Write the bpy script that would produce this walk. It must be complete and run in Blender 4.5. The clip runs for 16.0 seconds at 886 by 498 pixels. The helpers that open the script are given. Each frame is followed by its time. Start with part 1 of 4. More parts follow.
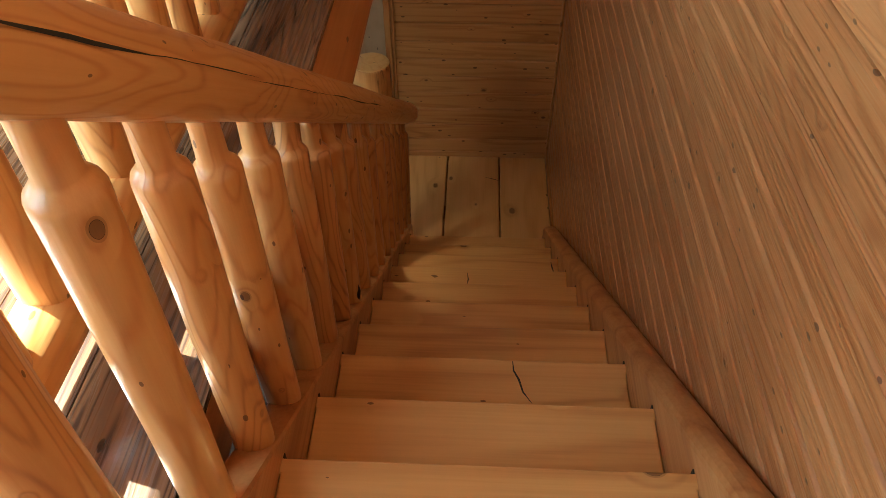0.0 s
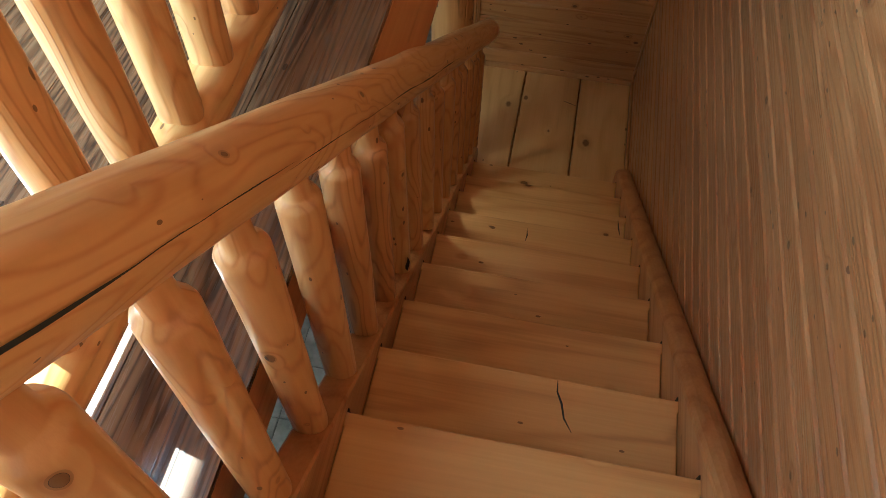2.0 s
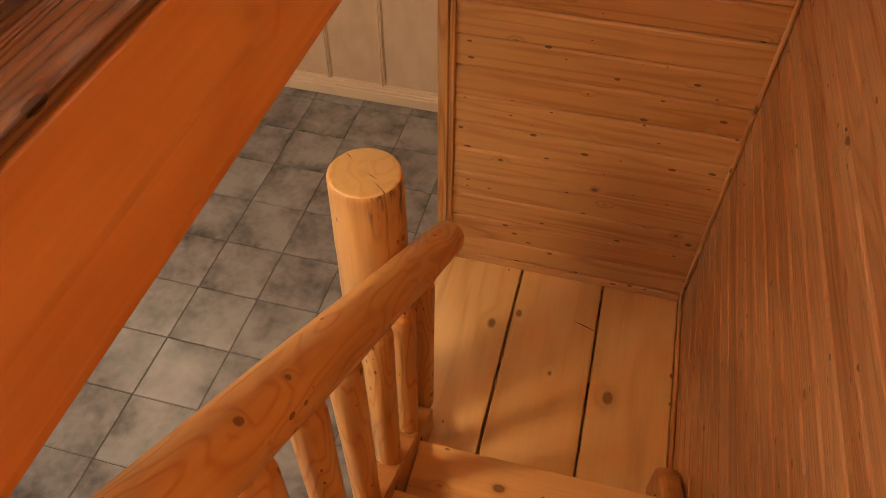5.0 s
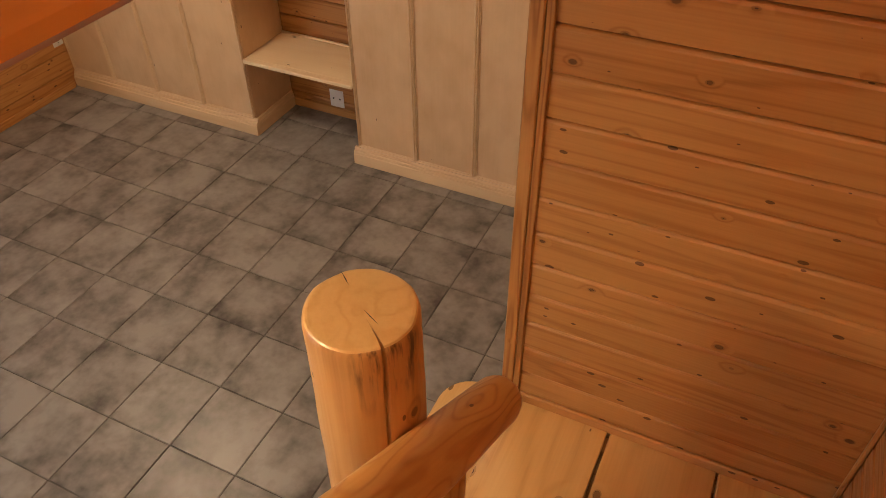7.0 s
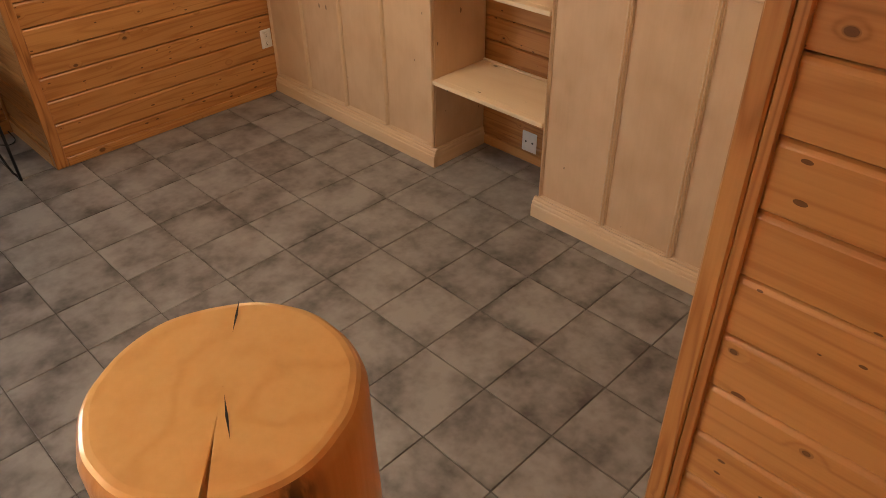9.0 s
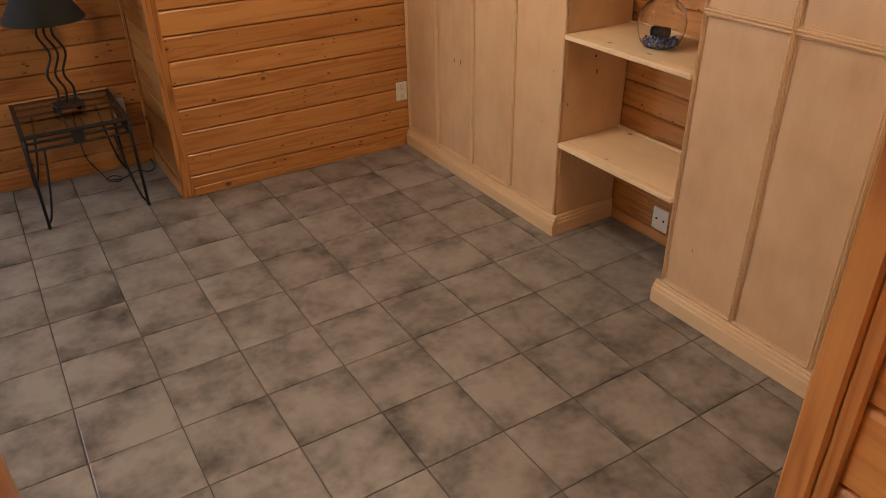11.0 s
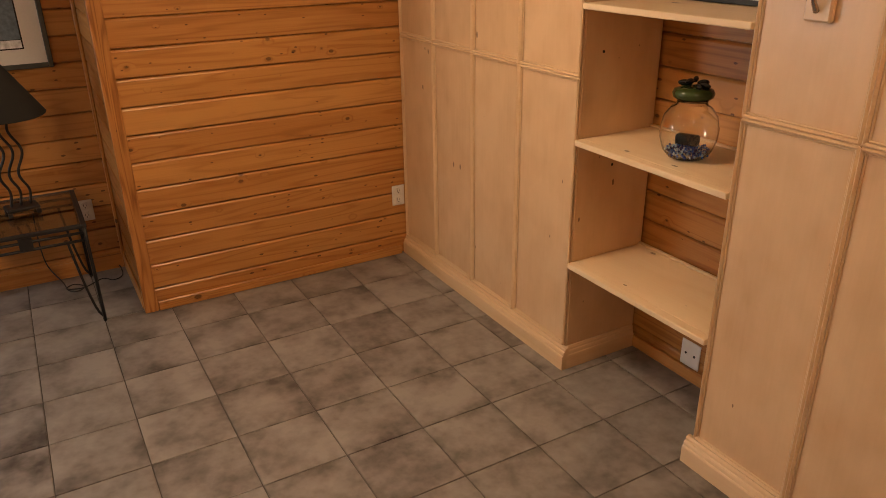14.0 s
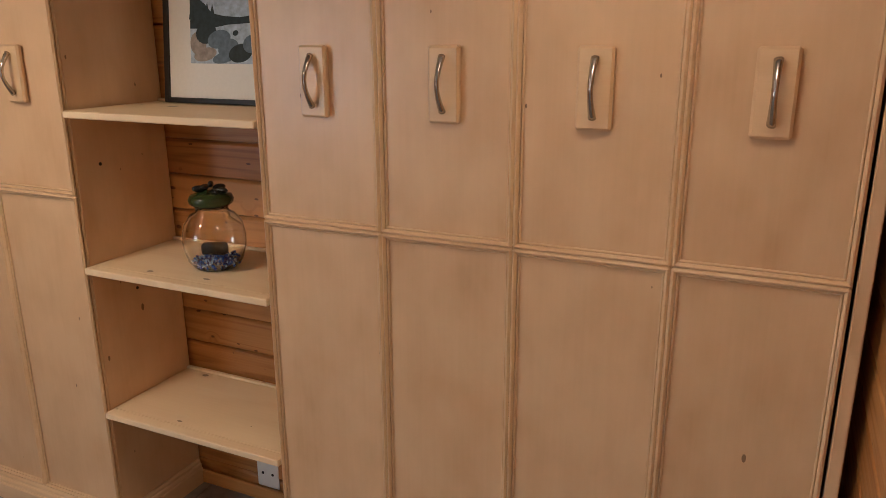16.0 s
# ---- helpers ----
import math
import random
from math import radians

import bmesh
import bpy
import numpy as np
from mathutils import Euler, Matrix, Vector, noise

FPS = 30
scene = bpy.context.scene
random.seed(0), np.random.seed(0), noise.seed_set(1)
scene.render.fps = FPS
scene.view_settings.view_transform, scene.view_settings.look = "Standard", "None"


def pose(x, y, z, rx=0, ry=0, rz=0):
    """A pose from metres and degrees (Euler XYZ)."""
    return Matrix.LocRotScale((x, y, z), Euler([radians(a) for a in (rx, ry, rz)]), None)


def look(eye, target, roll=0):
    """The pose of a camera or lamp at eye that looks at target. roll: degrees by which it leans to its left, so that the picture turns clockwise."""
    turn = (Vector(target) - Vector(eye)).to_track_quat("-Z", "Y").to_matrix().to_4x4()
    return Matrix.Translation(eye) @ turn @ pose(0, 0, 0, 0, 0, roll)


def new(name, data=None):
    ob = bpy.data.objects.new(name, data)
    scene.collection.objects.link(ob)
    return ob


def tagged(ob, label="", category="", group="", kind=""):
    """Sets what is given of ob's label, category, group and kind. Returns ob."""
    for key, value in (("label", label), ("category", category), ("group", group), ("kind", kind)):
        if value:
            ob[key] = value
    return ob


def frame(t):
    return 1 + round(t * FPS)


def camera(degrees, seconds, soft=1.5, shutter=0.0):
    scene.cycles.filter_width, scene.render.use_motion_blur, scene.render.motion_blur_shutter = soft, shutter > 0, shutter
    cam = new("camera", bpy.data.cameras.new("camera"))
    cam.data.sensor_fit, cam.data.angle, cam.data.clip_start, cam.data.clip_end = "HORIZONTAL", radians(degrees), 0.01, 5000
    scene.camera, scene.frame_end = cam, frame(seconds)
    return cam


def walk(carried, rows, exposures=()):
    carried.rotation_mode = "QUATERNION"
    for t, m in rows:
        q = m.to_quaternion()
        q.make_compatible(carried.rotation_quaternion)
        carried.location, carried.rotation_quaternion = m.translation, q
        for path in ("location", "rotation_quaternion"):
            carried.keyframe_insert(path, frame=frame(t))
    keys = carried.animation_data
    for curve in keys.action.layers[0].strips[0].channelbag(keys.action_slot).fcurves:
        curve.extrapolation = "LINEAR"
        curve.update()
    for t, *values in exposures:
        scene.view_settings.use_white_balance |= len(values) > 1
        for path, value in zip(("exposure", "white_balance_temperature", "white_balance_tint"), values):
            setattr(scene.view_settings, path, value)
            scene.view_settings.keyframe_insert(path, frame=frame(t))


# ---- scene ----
cam = camera(61.8, 16.0, soft=0.6)
PATH = [
    (0, (2.804, -5.669, 3.755), (2.734, -4.264, 2.334), -0.4),
    (0.5, (2.855, -5.652, 3.75), (2.709, -4.438, 2.167), 0.2),
    (1, (2.867, -5.602, 3.765), (2.716, -4.497, 2.105), 0.7),
    (1.5, (2.803, -5.511, 3.837), (2.644, -4.438, 2.157), 1.2),
    (2, (2.773, -5.282, 3.86), (2.576, -4.172, 2.208), 1.2),
    (2.5, (2.784, -4.996, 3.869), (2.564, -3.859, 2.238), 1.2),
    (3, (2.796, -4.73, 3.733), (2.547, -3.576, 2.118), 0.8),
    (3.5, (2.804, -4.467, 3.587), (2.523, -3.284, 2.0), 0.6),
    (4, (2.789, -4.178, 3.416), (2.491, -2.953, 1.864), 0.7),
    (4.2, (2.819, -4.056, 3.303), (2.512, -2.815, 1.765), 0.6),
    (6.3, (2.779, -3.234, 2.83), (2.376, -1.881, 1.414), 0.1),
    (6.5, (2.759, -3.176, 2.769), (2.307, -1.813, 1.377), 0.1),
    (7, (2.761, -3.061, 2.628), (2.119, -1.717, 1.295), -0.5),
    (7.5, (2.724, -2.916, 2.447), (1.928, -1.627, 1.141), -0.6),
    (8, (2.709, -2.761, 2.351), (1.769, -1.547, 1.07), -0.9),
    (8.5, (2.725, -2.644, 2.275), (1.661, -1.479, 1.046), -1.1),
    (9, (2.641, -2.504, 2.127), (1.487, -1.369, 0.952), -0.8),
    (9.5, (2.611, -2.39, 2.08), (1.376, -1.314, 0.932), -0.8),
    (10, (2.595, -2.295, 1.977), (1.256, -1.307, 0.866), -1.0),
    (10.2, (2.593, -2.264, 1.955), (1.213, -1.309, 0.867), -0.9),
    (12.3, (2.486, -2.146, 1.94), (0.98, -1.247, 0.978), -0.5),
    (12.5, (2.432, -2.107, 1.925), (0.924, -1.207, 0.969), -0.5),
    (13, (2.336, -2.001, 1.843), (0.816, -1.107, 0.899), -0.5),
    (13.5, (2.305, -1.874, 1.773), (0.728, -1.0, 0.908), -0.8),
    (14, (2.175, -1.789, 1.854), (0.58, -0.885, 1.054), -0.8),
    (14.5, (2.075, -1.741, 1.896), (0.557, -0.656, 1.176), -0.5),
    (15, (2.024, -1.604, 1.871), (0.745, -0.191, 1.265), 0.1),
    (15.5, (2.02, -1.541, 1.823), (1.082, 0.133, 1.261), 0.1),
    (16, (2.025, -1.56, 1.811), (1.22, 0.185, 1.258), -0.2),
]
walk(cam, [(t, look(eye, target, roll)) for t, eye, target, roll in PATH],
     [(0, 2.93, 5200, -11), (0.5, 2.75, 4600, -16), (1.0, 2.70, 4450, -19), (1.5, 2.70, 4450, -20), (2.0, 3.00, 4400, -19), (2.5, 3.15, 4500, -9), (3.0, 3.20, 4700, -2), (3.5, 3.68, 5850, 6), (4.0, 4.10, 6600, 10), (6.5, 4.25, 7200, 12), (8.0, 4.20, 6500, 8), (9.0, 4.25, 6500, 9), (10.3, 4.25, 6300, 9), (12.5, 4.32, 7700, 19), (13.5, 4.32, 7800, 19), (14.5, 4.27, 7600, 13), (15.0, 4.30, 6800, 10), (15.5, 4.13, 6100, 11), (16, 4.10, 5900, 9)])

# ---- world, sun, lamps ----
world = bpy.data.worlds.new("sky")
scene.world = world
world.use_nodes = True
wn = world.node_tree.nodes
sky = wn.new("ShaderNodeTexSky")
sky.sky_type = "NISHITA"
sky.sun_disc = False
sky.sun_elevation = radians(48)
sky.sun_rotation = radians(-76)
world.node_tree.links.new(sky.outputs[0], wn["Background"].inputs[0])
wn["Background"].inputs[1].default_value = 0.05

sun = new("sun", bpy.data.lights.new("sun", "SUN"))
sun.data.energy, sun.data.angle, sun.data.color = 5.0, radians(0.5), (1.0, 0.93, 0.82)
sun.matrix_world = look((-8, -2, 12), Vector((-8, -2, 12)) + Vector((1.0, -0.25, -1.15)))


def area(name, place, target, sx, sy, watts, color):
    lamp = new(name, bpy.data.lights.new(name, "AREA"))
    lamp.data.shape, lamp.data.size, lamp.data.size_y = "RECTANGLE", sx, sy
    lamp.data.energy, lamp.data.color = watts, color
    lamp.matrix_world = look(place, target)
    return lamp


WARM = (1.0, 0.75, 0.51)
area("window_light", (0.62, -5.57, 3.95), (3.0, -5.3, 2.6), 2.5, 2.1, 27.0, (0.80, 0.91, 1.0))
LAMPS = ((-0.25, -1.00, 0.95), (1.70, -0.55, 0.20), (1.45, -3.20, 1.50))
for x, y, watts in LAMPS:
    area("ceiling_lamp_light", (x, y, 2.37), (x, y, 0.0), 0.30, 0.30, watts, WARM)
area("window_light", (-2.2, -4.4, 1.45), (0.5, -3.2, 0.4), 1.1, 1.0, 2.3, (0.80, 0.90, 1.0))
# added warm fill for the landing and its end wall; its source is unseen
area("landing_fill_light", (2.85, -1.95, 4.3), (2.85, -2.3, 0.0), 0.25, 0.25, 0.10, WARM)


# ---- materials ----
def mat(name, rough=0.5, metal=0.0):
    m = bpy.data.materials.new(name)
    m.use_nodes = True
    b = m.node_tree.nodes["Principled BSDF"]
    b.inputs["Roughness"].default_value = rough
    b.inputs["Metallic"].default_value = metal
    return m, m.node_tree.nodes, m.node_tree.links, b


def ramp(nodes, stops):
    r = nodes.new("ShaderNodeValToRGB")
    while len(r.color_ramp.elements) < len(stops):
        r.color_ramp.elements.new(0.5)
    for e, (p, c) in zip(r.color_ramp.elements, stops):
        e.position, e.color = p, (*c, 1)
    return r


def plain(name, color, rough=0.5, metal=0.0, vary=0.15, scale=30.0, bump=0.05):
    """A surface with slight mottling and relief."""
    m, n, l, b = mat(name, rough, metal)
    tc = n.new("ShaderNodeTexCoord")
    no = n.new("ShaderNodeTexNoise")
    no.inputs["Scale"].default_value, no.inputs["Detail"].default_value = scale, 6
    l.new(tc.outputs["Object"], no.inputs["Vector"])
    r = ramp(n, [(0.3, [c * (1 - vary) for c in color]), (0.7, [min(1, c * (1 + vary)) for c in color])])
    l.new(no.outputs[0], r.inputs[0])
    l.new(r.outputs[0], b.inputs["Base Color"])
    bp = n.new("ShaderNodeBump")
    bp.inputs["Strength"].default_value, bp.inputs["Distance"].default_value = bump, 0.004
    l.new(no.outputs[0], bp.inputs["Height"])
    l.new(bp.outputs[0], b.inputs["Normal"])
    return m


def wood(name, light, mid, dark, axis, rings=9.0, across=7.0, along=0.7, knots=0.5, knot_size=0.12, rough=0.4, coat=0.25, vary=0.3, bump=0.12, contrast=1.0, cell=3.2, sharp=2.6, specks=0.0, speck=30.0, grain=120.0, cloud=0.5, figure=(3.0, 1.1)):
    """Sawn or peeled wood: grain drawn out along one axis, growth rings, pores, knots with a ring round them and small dark flecks; each piece differs by its object's random number."""
    m, n, l, b = mat(name, rough)
    tc, info = n.new("ShaderNodeTexCoord"), n.new("ShaderNodeObjectInfo")
    shift = n.new("ShaderNodeVectorMath")
    shift.operation = "MULTIPLY_ADD"
    l.new(info.outputs["Random"], shift.inputs[0])
    shift.inputs[1].default_value = (37.0, 53.0, 71.0)
    l.new(tc.outputs["Object"], shift.inputs[2])

    def mapped(a, s):
        mp = n.new("ShaderNodeMapping")
        mp.inputs["Scale"].default_value = [s if i == axis else a for i in range(3)]
        l.new(shift.outputs[0], mp.inputs[0])
        return mp.outputs[0]

    def math(op, a, c):
        q = n.new("ShaderNodeMath")
        q.operation = op
        for i, v in enumerate((a, c)):
            if isinstance(v, (int, float)):
                q.inputs[i].default_value = v
            else:
                l.new(v, q.inputs[i])
        return q.outputs[0]

    def cloudy(a, s, detail):
        t = n.new("ShaderNodeTexNoise")
        t.inputs["Scale"].default_value, t.inputs["Detail"].default_value = 1.0, detail
        l.new(mapped(a, s), t.inputs["Vector"])
        return t.outputs[0]

    def cells(a, s):
        vo = n.new("ShaderNodeTexVoronoi")
        vo.inputs["Scale"].default_value = 1.0
        l.new(mapped(a, s), vo.inputs["Vector"])
        pick = n.new("ShaderNodeSeparateColor")
        l.new(vo.outputs["Color"], pick.inputs[0])
        return vo.outputs["Distance"], pick.outputs[0], pick.outputs[1]

    # knots bend the grain round them
    dist, pick, grow = cells(cell * 1.5, cell)
    chosen = math("LESS_THAN", pick, knots)
    size = math("MULTIPLY", math("ADD", grow, 0.35), knot_size)
    away = math("DIVIDE", dist, size)
    near = math("MULTIPLY", math("SUBTRACT", 1.0, math("MINIMUM", math("DIVIDE", away, 3.0), 1.0)), chosen)
    core = math("MULTIPLY", math("LESS_THAN", away, 0.85), chosen)
    ring = math("MULTIPLY", math("LESS_THAN", math("ABSOLUTE", math("SUBTRACT", away, 0.95), 0), 0.14), chosen)

    bent = math("ADD", cloudy(across, along, 1.5), math("MULTIPLY", near, min(0.22, 1.3 / rings)))
    wave = math("SINE", math("MULTIPLY", bent, rings * 6.283), 0)
    wave = math("ADD", math("MULTIPLY", wave, 0.5), 0.5)
    wave = math("POWER", wave, sharp)
    fine = cloudy(grain, 3.0, 5)
    patch = cloudy(*figure, 3)

    f = math("ADD", math("MULTIPLY", wave, 0.42 * contrast), math("MULTIPLY", math("SUBTRACT", fine, 0.2), 0.62 * contrast))
    f = math("ADD", f, math("ADD", math("MULTIPLY", patch, cloud), 0.25 - cloud * 0.5))
    f = math("ADD", f, math("MULTIPLY", math("SUBTRACT", info.outputs["Random"], 0.5), vary))
    r = ramp(n, [(0.2, light), (0.62, mid), (1.0, dark)])
    l.new(f, r.inputs[0])
    marks = math("ADD", math("MULTIPLY", core, 0.62), math("ADD", math("MULTIPLY", near, 0.16), math("MULTIPLY", ring, 0.3)))
    if specks:
        d2, p2, g2 = cells(speck, speck * 0.45)
        marks = math("ADD", marks, math("MULTIPLY", math("MULTIPLY", math("LESS_THAN", d2, math("MULTIPLY", g2, 0.22)), math("LESS_THAN", p2, specks)), 0.75))
    marks = math("MINIMUM", marks, 1.0)
    mix = n.new("ShaderNodeMix")
    mix.data_type = "RGBA"
    mix.inputs["B"].default_value = (dark[0] * 0.20, dark[1] * 0.15, dark[2] * 0.13, 1)
    l.new(marks, mix.inputs["Factor"])
    l.new(r.outputs[0], mix.inputs["A"])
    l.new(mix.outputs["Result"], b.inputs["Base Color"])
    bp = n.new("ShaderNodeBump")
    bp.inputs["Strength"].default_value, bp.inputs["Distance"].default_value = bump, 0.003
    l.new(math("ADD", math("MULTIPLY", wave, 0.5), fine), bp.inputs["Height"])
    l.new(bp.outputs[0], b.inputs["Normal"])
    l.new(math("ADD", math("MULTIPLY", fine, 0.2), rough - 0.1), b.inputs["Roughness"])
    b.inputs["Coat Weight"].default_value, b.inputs["Coat Roughness"].default_value = coat, 0.25
    return m


PINE = dict(light=(0.58, 0.282, 0.090), mid=(0.42, 0.172, 0.046), dark=(0.21, 0.070, 0.017))
BOARD_X = wood("pine board along x", **PINE, axis=0, rings=7, across=11, along=0.7, knots=0.55, knot_size=0.085, cell=7.0, vary=0.34, contrast=0.55, bump=0.22, sharp=3.5, specks=0.4, speck=34, grain=170)
BRUSHED = wood("brushed pine board", (0.50, 0.222, 0.074), (0.35, 0.132, 0.038), (0.16, 0.050, 0.014), 0, rings=14, across=12, along=0.8, knots=0.5, knot_size=0.08, cell=7.5, vary=0.3, contrast=0.58, bump=0.5, sharp=2.0, specks=0.3, speck=40, grain=210, rough=0.36, coat=0.3, cloud=0.7)
BOARD_Y = wood("pine board along y", **PINE, axis=1, rings=9, across=17, along=0.6, knots=0.5, knot_size=0.1, cell=6.0, contrast=0.55, bump=0.25, sharp=3.5, specks=0.1)
BOARD_Z = wood("pine trim upright", **PINE, axis=2, rings=10, across=14, along=0.8, knots=0.5, knot_size=0.12, cell=5.5, contrast=0.8, bump=0.25, sharp=3.0, specks=0.2)
LOG = wood("peeled pine log", (0.72, 0.375, 0.115), (0.60, 0.26, 0.066), (0.33, 0.115, 0.027), 2, rings=15, across=9, along=1.6, knots=0.4, knot_size=0.1, cell=8.0, rough=0.38, coat=0.3, contrast=0.75, bump=0.25, sharp=4.0, specks=0.25, speck=42, grain=90, cloud=0.65)
TREAD = wood("pine tread", (0.77, 0.445, 0.150), (0.64, 0.33, 0.098), (0.41, 0.185, 0.048), 0, rings=4, across=7, along=0.7, knots=0.5, knot_size=0.1, cell=5, vary=0.2, contrast=0.7, rough=0.42, bump=0.15, specks=0.12, speck=26, cloud=0.7)
LAND = wood("pine landing plank", (0.80, 0.50, 0.19), (0.69, 0.395, 0.135), (0.47, 0.23, 0.068), 1, rings=4, across=5, knots=0.6, knot_size=0.11, cell=4.5, vary=0.12, contrast=0.6, rough=0.42, bump=0.15, specks=0.12, speck=22, cloud=0.6)
STRING = wood("pine stringer", **PINE, axis=1, rings=5, across=5, knots=0.3, knot_size=0.13, cell=5, vary=0.1, contrast=0.7, specks=0.06, sharp=3.5)
FASCIA = wood("orange varnished pine", (0.62, 0.27, 0.072), (0.48, 0.175, 0.038), (0.26, 0.080, 0.015), 1, rings=5, across=6, knots=0.35, knot_size=0.15, cell=5, vary=0.1, contrast=0.55, specks=0.2, speck=20, sharp=3.5, rough=0.36)
DARKFLOOR = wood("dark hardwood", (0.27, 0.135, 0.060), (0.165, 0.074, 0.031), (0.06, 0.026, 0.012), 1, rings=12, across=16, along=0.8, knots=0.12, knot_size=0.06, rough=0.27, coat=0.35, vary=0.3, sharp=2.0, specks=0.2, speck=26, cloud=0.8, contrast=1.1)
MAPLE = wood("maple veneer", (0.71, 0.485, 0.29), (0.625, 0.405, 0.228), (0.49, 0.29, 0.150), 2, rings=2.5, across=3.6, along=2.2, knots=0.0, knot_size=0.04, cell=2.5, rough=0.40, coat=0.2, vary=0.14, bump=0.05, contrast=0.34, cloud=1.0, specks=0.05, speck=30, grain=90, figure=(8.0, 5.0))
MAPLE_X = wood("maple moulding", (0.74, 0.53, 0.322), (0.68, 0.458, 0.262), (0.55, 0.34, 0.18), 0, rings=4, across=6, knots=0.03, knot_size=0.05, rough=0.42, vary=0.1, bump=0.05, contrast=0.5)
SHELF = wood("light pine shelf", (0.84, 0.67, 0.45), (0.78, 0.59, 0.37), (0.66, 0.45, 0.25), 0, rings=4, across=4, knots=0.45, knot_size=0.1, cell=6.5, rough=0.5, coat=0.0, vary=0.08, contrast=0.5, specks=0.12, speck=26)
IRON = plain("black wrought iron", (0.012, 0.012, 0.013), 0.45, 0.0, 0.3, 60)
SHADE = plain("black lampshade cloth", (0.022, 0.023, 0.022), 0.9, 0.0, 0.2, 300)
CHROME = plain("brushed nickel", (0.50, 0.46, 0.42), 0.14, 1.0, 0.05, 80)
PLATE = plain("white plastic", (0.78, 0.75, 0.70), 0.35, 0.0, 0.03, 20)
SLOT = plain("dark slot", (0.02, 0.018, 0.016), 0.7)
GROUT = plain("grey grout", (0.11, 0.10, 0.09), 0.9, 0.0, 0.2, 120, 0.2)
PLASTER = plain("off-white plaster", (0.62, 0.58, 0.52), 0.9, 0.0, 0.04, 60)
FRAMEBLACK = plain("black picture frame", (0.012, 0.011, 0.011), 0.35)
FRAMEGREY = plain("grey-green picture frame", (0.075, 0.08, 0.07), 0.4)
MATBOARD = plain("white mat board", (0.78, 0.77, 0.74), 0.9, 0.0, 0.02, 80)
GREENGLASS = plain("green glazed lid", (0.03, 0.05, 0.015), 0.12)
BLACKCERAMIC = plain("black ceramic", (0.01, 0.01, 0.01), 0.2)
SAPWOOD = wood("log end grain", (0.80, 0.52, 0.20), (0.72, 0.42, 0.145), (0.55, 0.28, 0.08), 2, rings=5, across=14, knots=0.0, rough=0.35, coat=0.4, contrast=0.6)


# weathered dark streaks near the top of the post, on both sides of its crack
POSTSTAIN = wood("weathered post log", (0.74, 0.43, 0.16), (0.62, 0.32, 0.105), (0.40, 0.17, 0.045), 2, rings=4, across=9, along=0.8, knots=0.2, knot_size=0.12, cell=6.0, rough=0.36, coat=0.35, contrast=0.6, bump=0.2, specks=0.15)


def streaks(m, angle):
    n, l = m.node_tree.nodes, m.node_tree.links
    b = n["Principled BSDF"]
    under = b.inputs["Base Color"].links[0].from_socket
    tc, sep, mp, no = n.new("ShaderNodeTexCoord"), n.new("ShaderNodeSeparateXYZ"), n.new("ShaderNodeMapping"), n.new("ShaderNodeTexNoise")
    l.new(tc.outputs["Object"], sep.inputs[0])
    l.new(tc.outputs["Object"], mp.inputs[0])
    mp.inputs["Scale"].default_value = (70, 70, 9)
    no.inputs["Scale"].default_value, no.inputs["Detail"].default_value = 1.0, 4
    l.new(mp.outputs[0], no.inputs["Vector"])

    def ranged(v, lo, hi, top=1.0):
        q = n.new("ShaderNodeMapRange")
        q.inputs["From Min"].default_value, q.inputs["From Max"].default_value, q.inputs["To Max"].default_value = lo, hi, top
        l.new(v, q.inputs["Value"])
        return q.outputs[0]

    def times(p, q):
        h = n.new("ShaderNodeMath")
        h.operation = "MULTIPLY"
        l.new(p, h.inputs[0])
        l.new(q, h.inputs[1])
        return h.outputs[0]

    dot = n.new("ShaderNodeVectorMath")
    dot.operation = "DOT_PRODUCT"
    l.new(tc.outputs["Object"], dot.inputs[0])
    dot.inputs[1].default_value = (math.cos(angle), math.sin(angle), 0)
    mask = times(times(ranged(no.outputs[0], 0.50, 0.64, 0.85), ranged(sep.outputs[2], 1.58, 1.70)), ranged(dot.outputs["Value"], 0.075, 0.092))
    mix = n.new("ShaderNodeMix")
    mix.data_type = "RGBA"
    mix.inputs["B"].default_value = (0.03, 0.022, 0.018, 1)
    l.new(mask, mix.inputs["Factor"])
    l.new(under, mix.inputs["A"])
    l.new(mix.outputs["Result"], b.inputs["Base Color"])


streaks(POSTSTAIN, 0.5)


def glass_material(name, tint, rough=0.0):
    m, n, l, b = mat(name, rough)
    b.inputs["Base Color"].default_value = (*tint, 1)
    b.inputs["Transmission Weight"].default_value = 1.0
    b.inputs["IOR"].default_value = 1.45
    return m


GLASS = glass_material("clear glass", (0.97, 0.98, 0.97))
TABLEGLASS = glass_material("smoked table glass", (0.62, 0.66, 0.64))


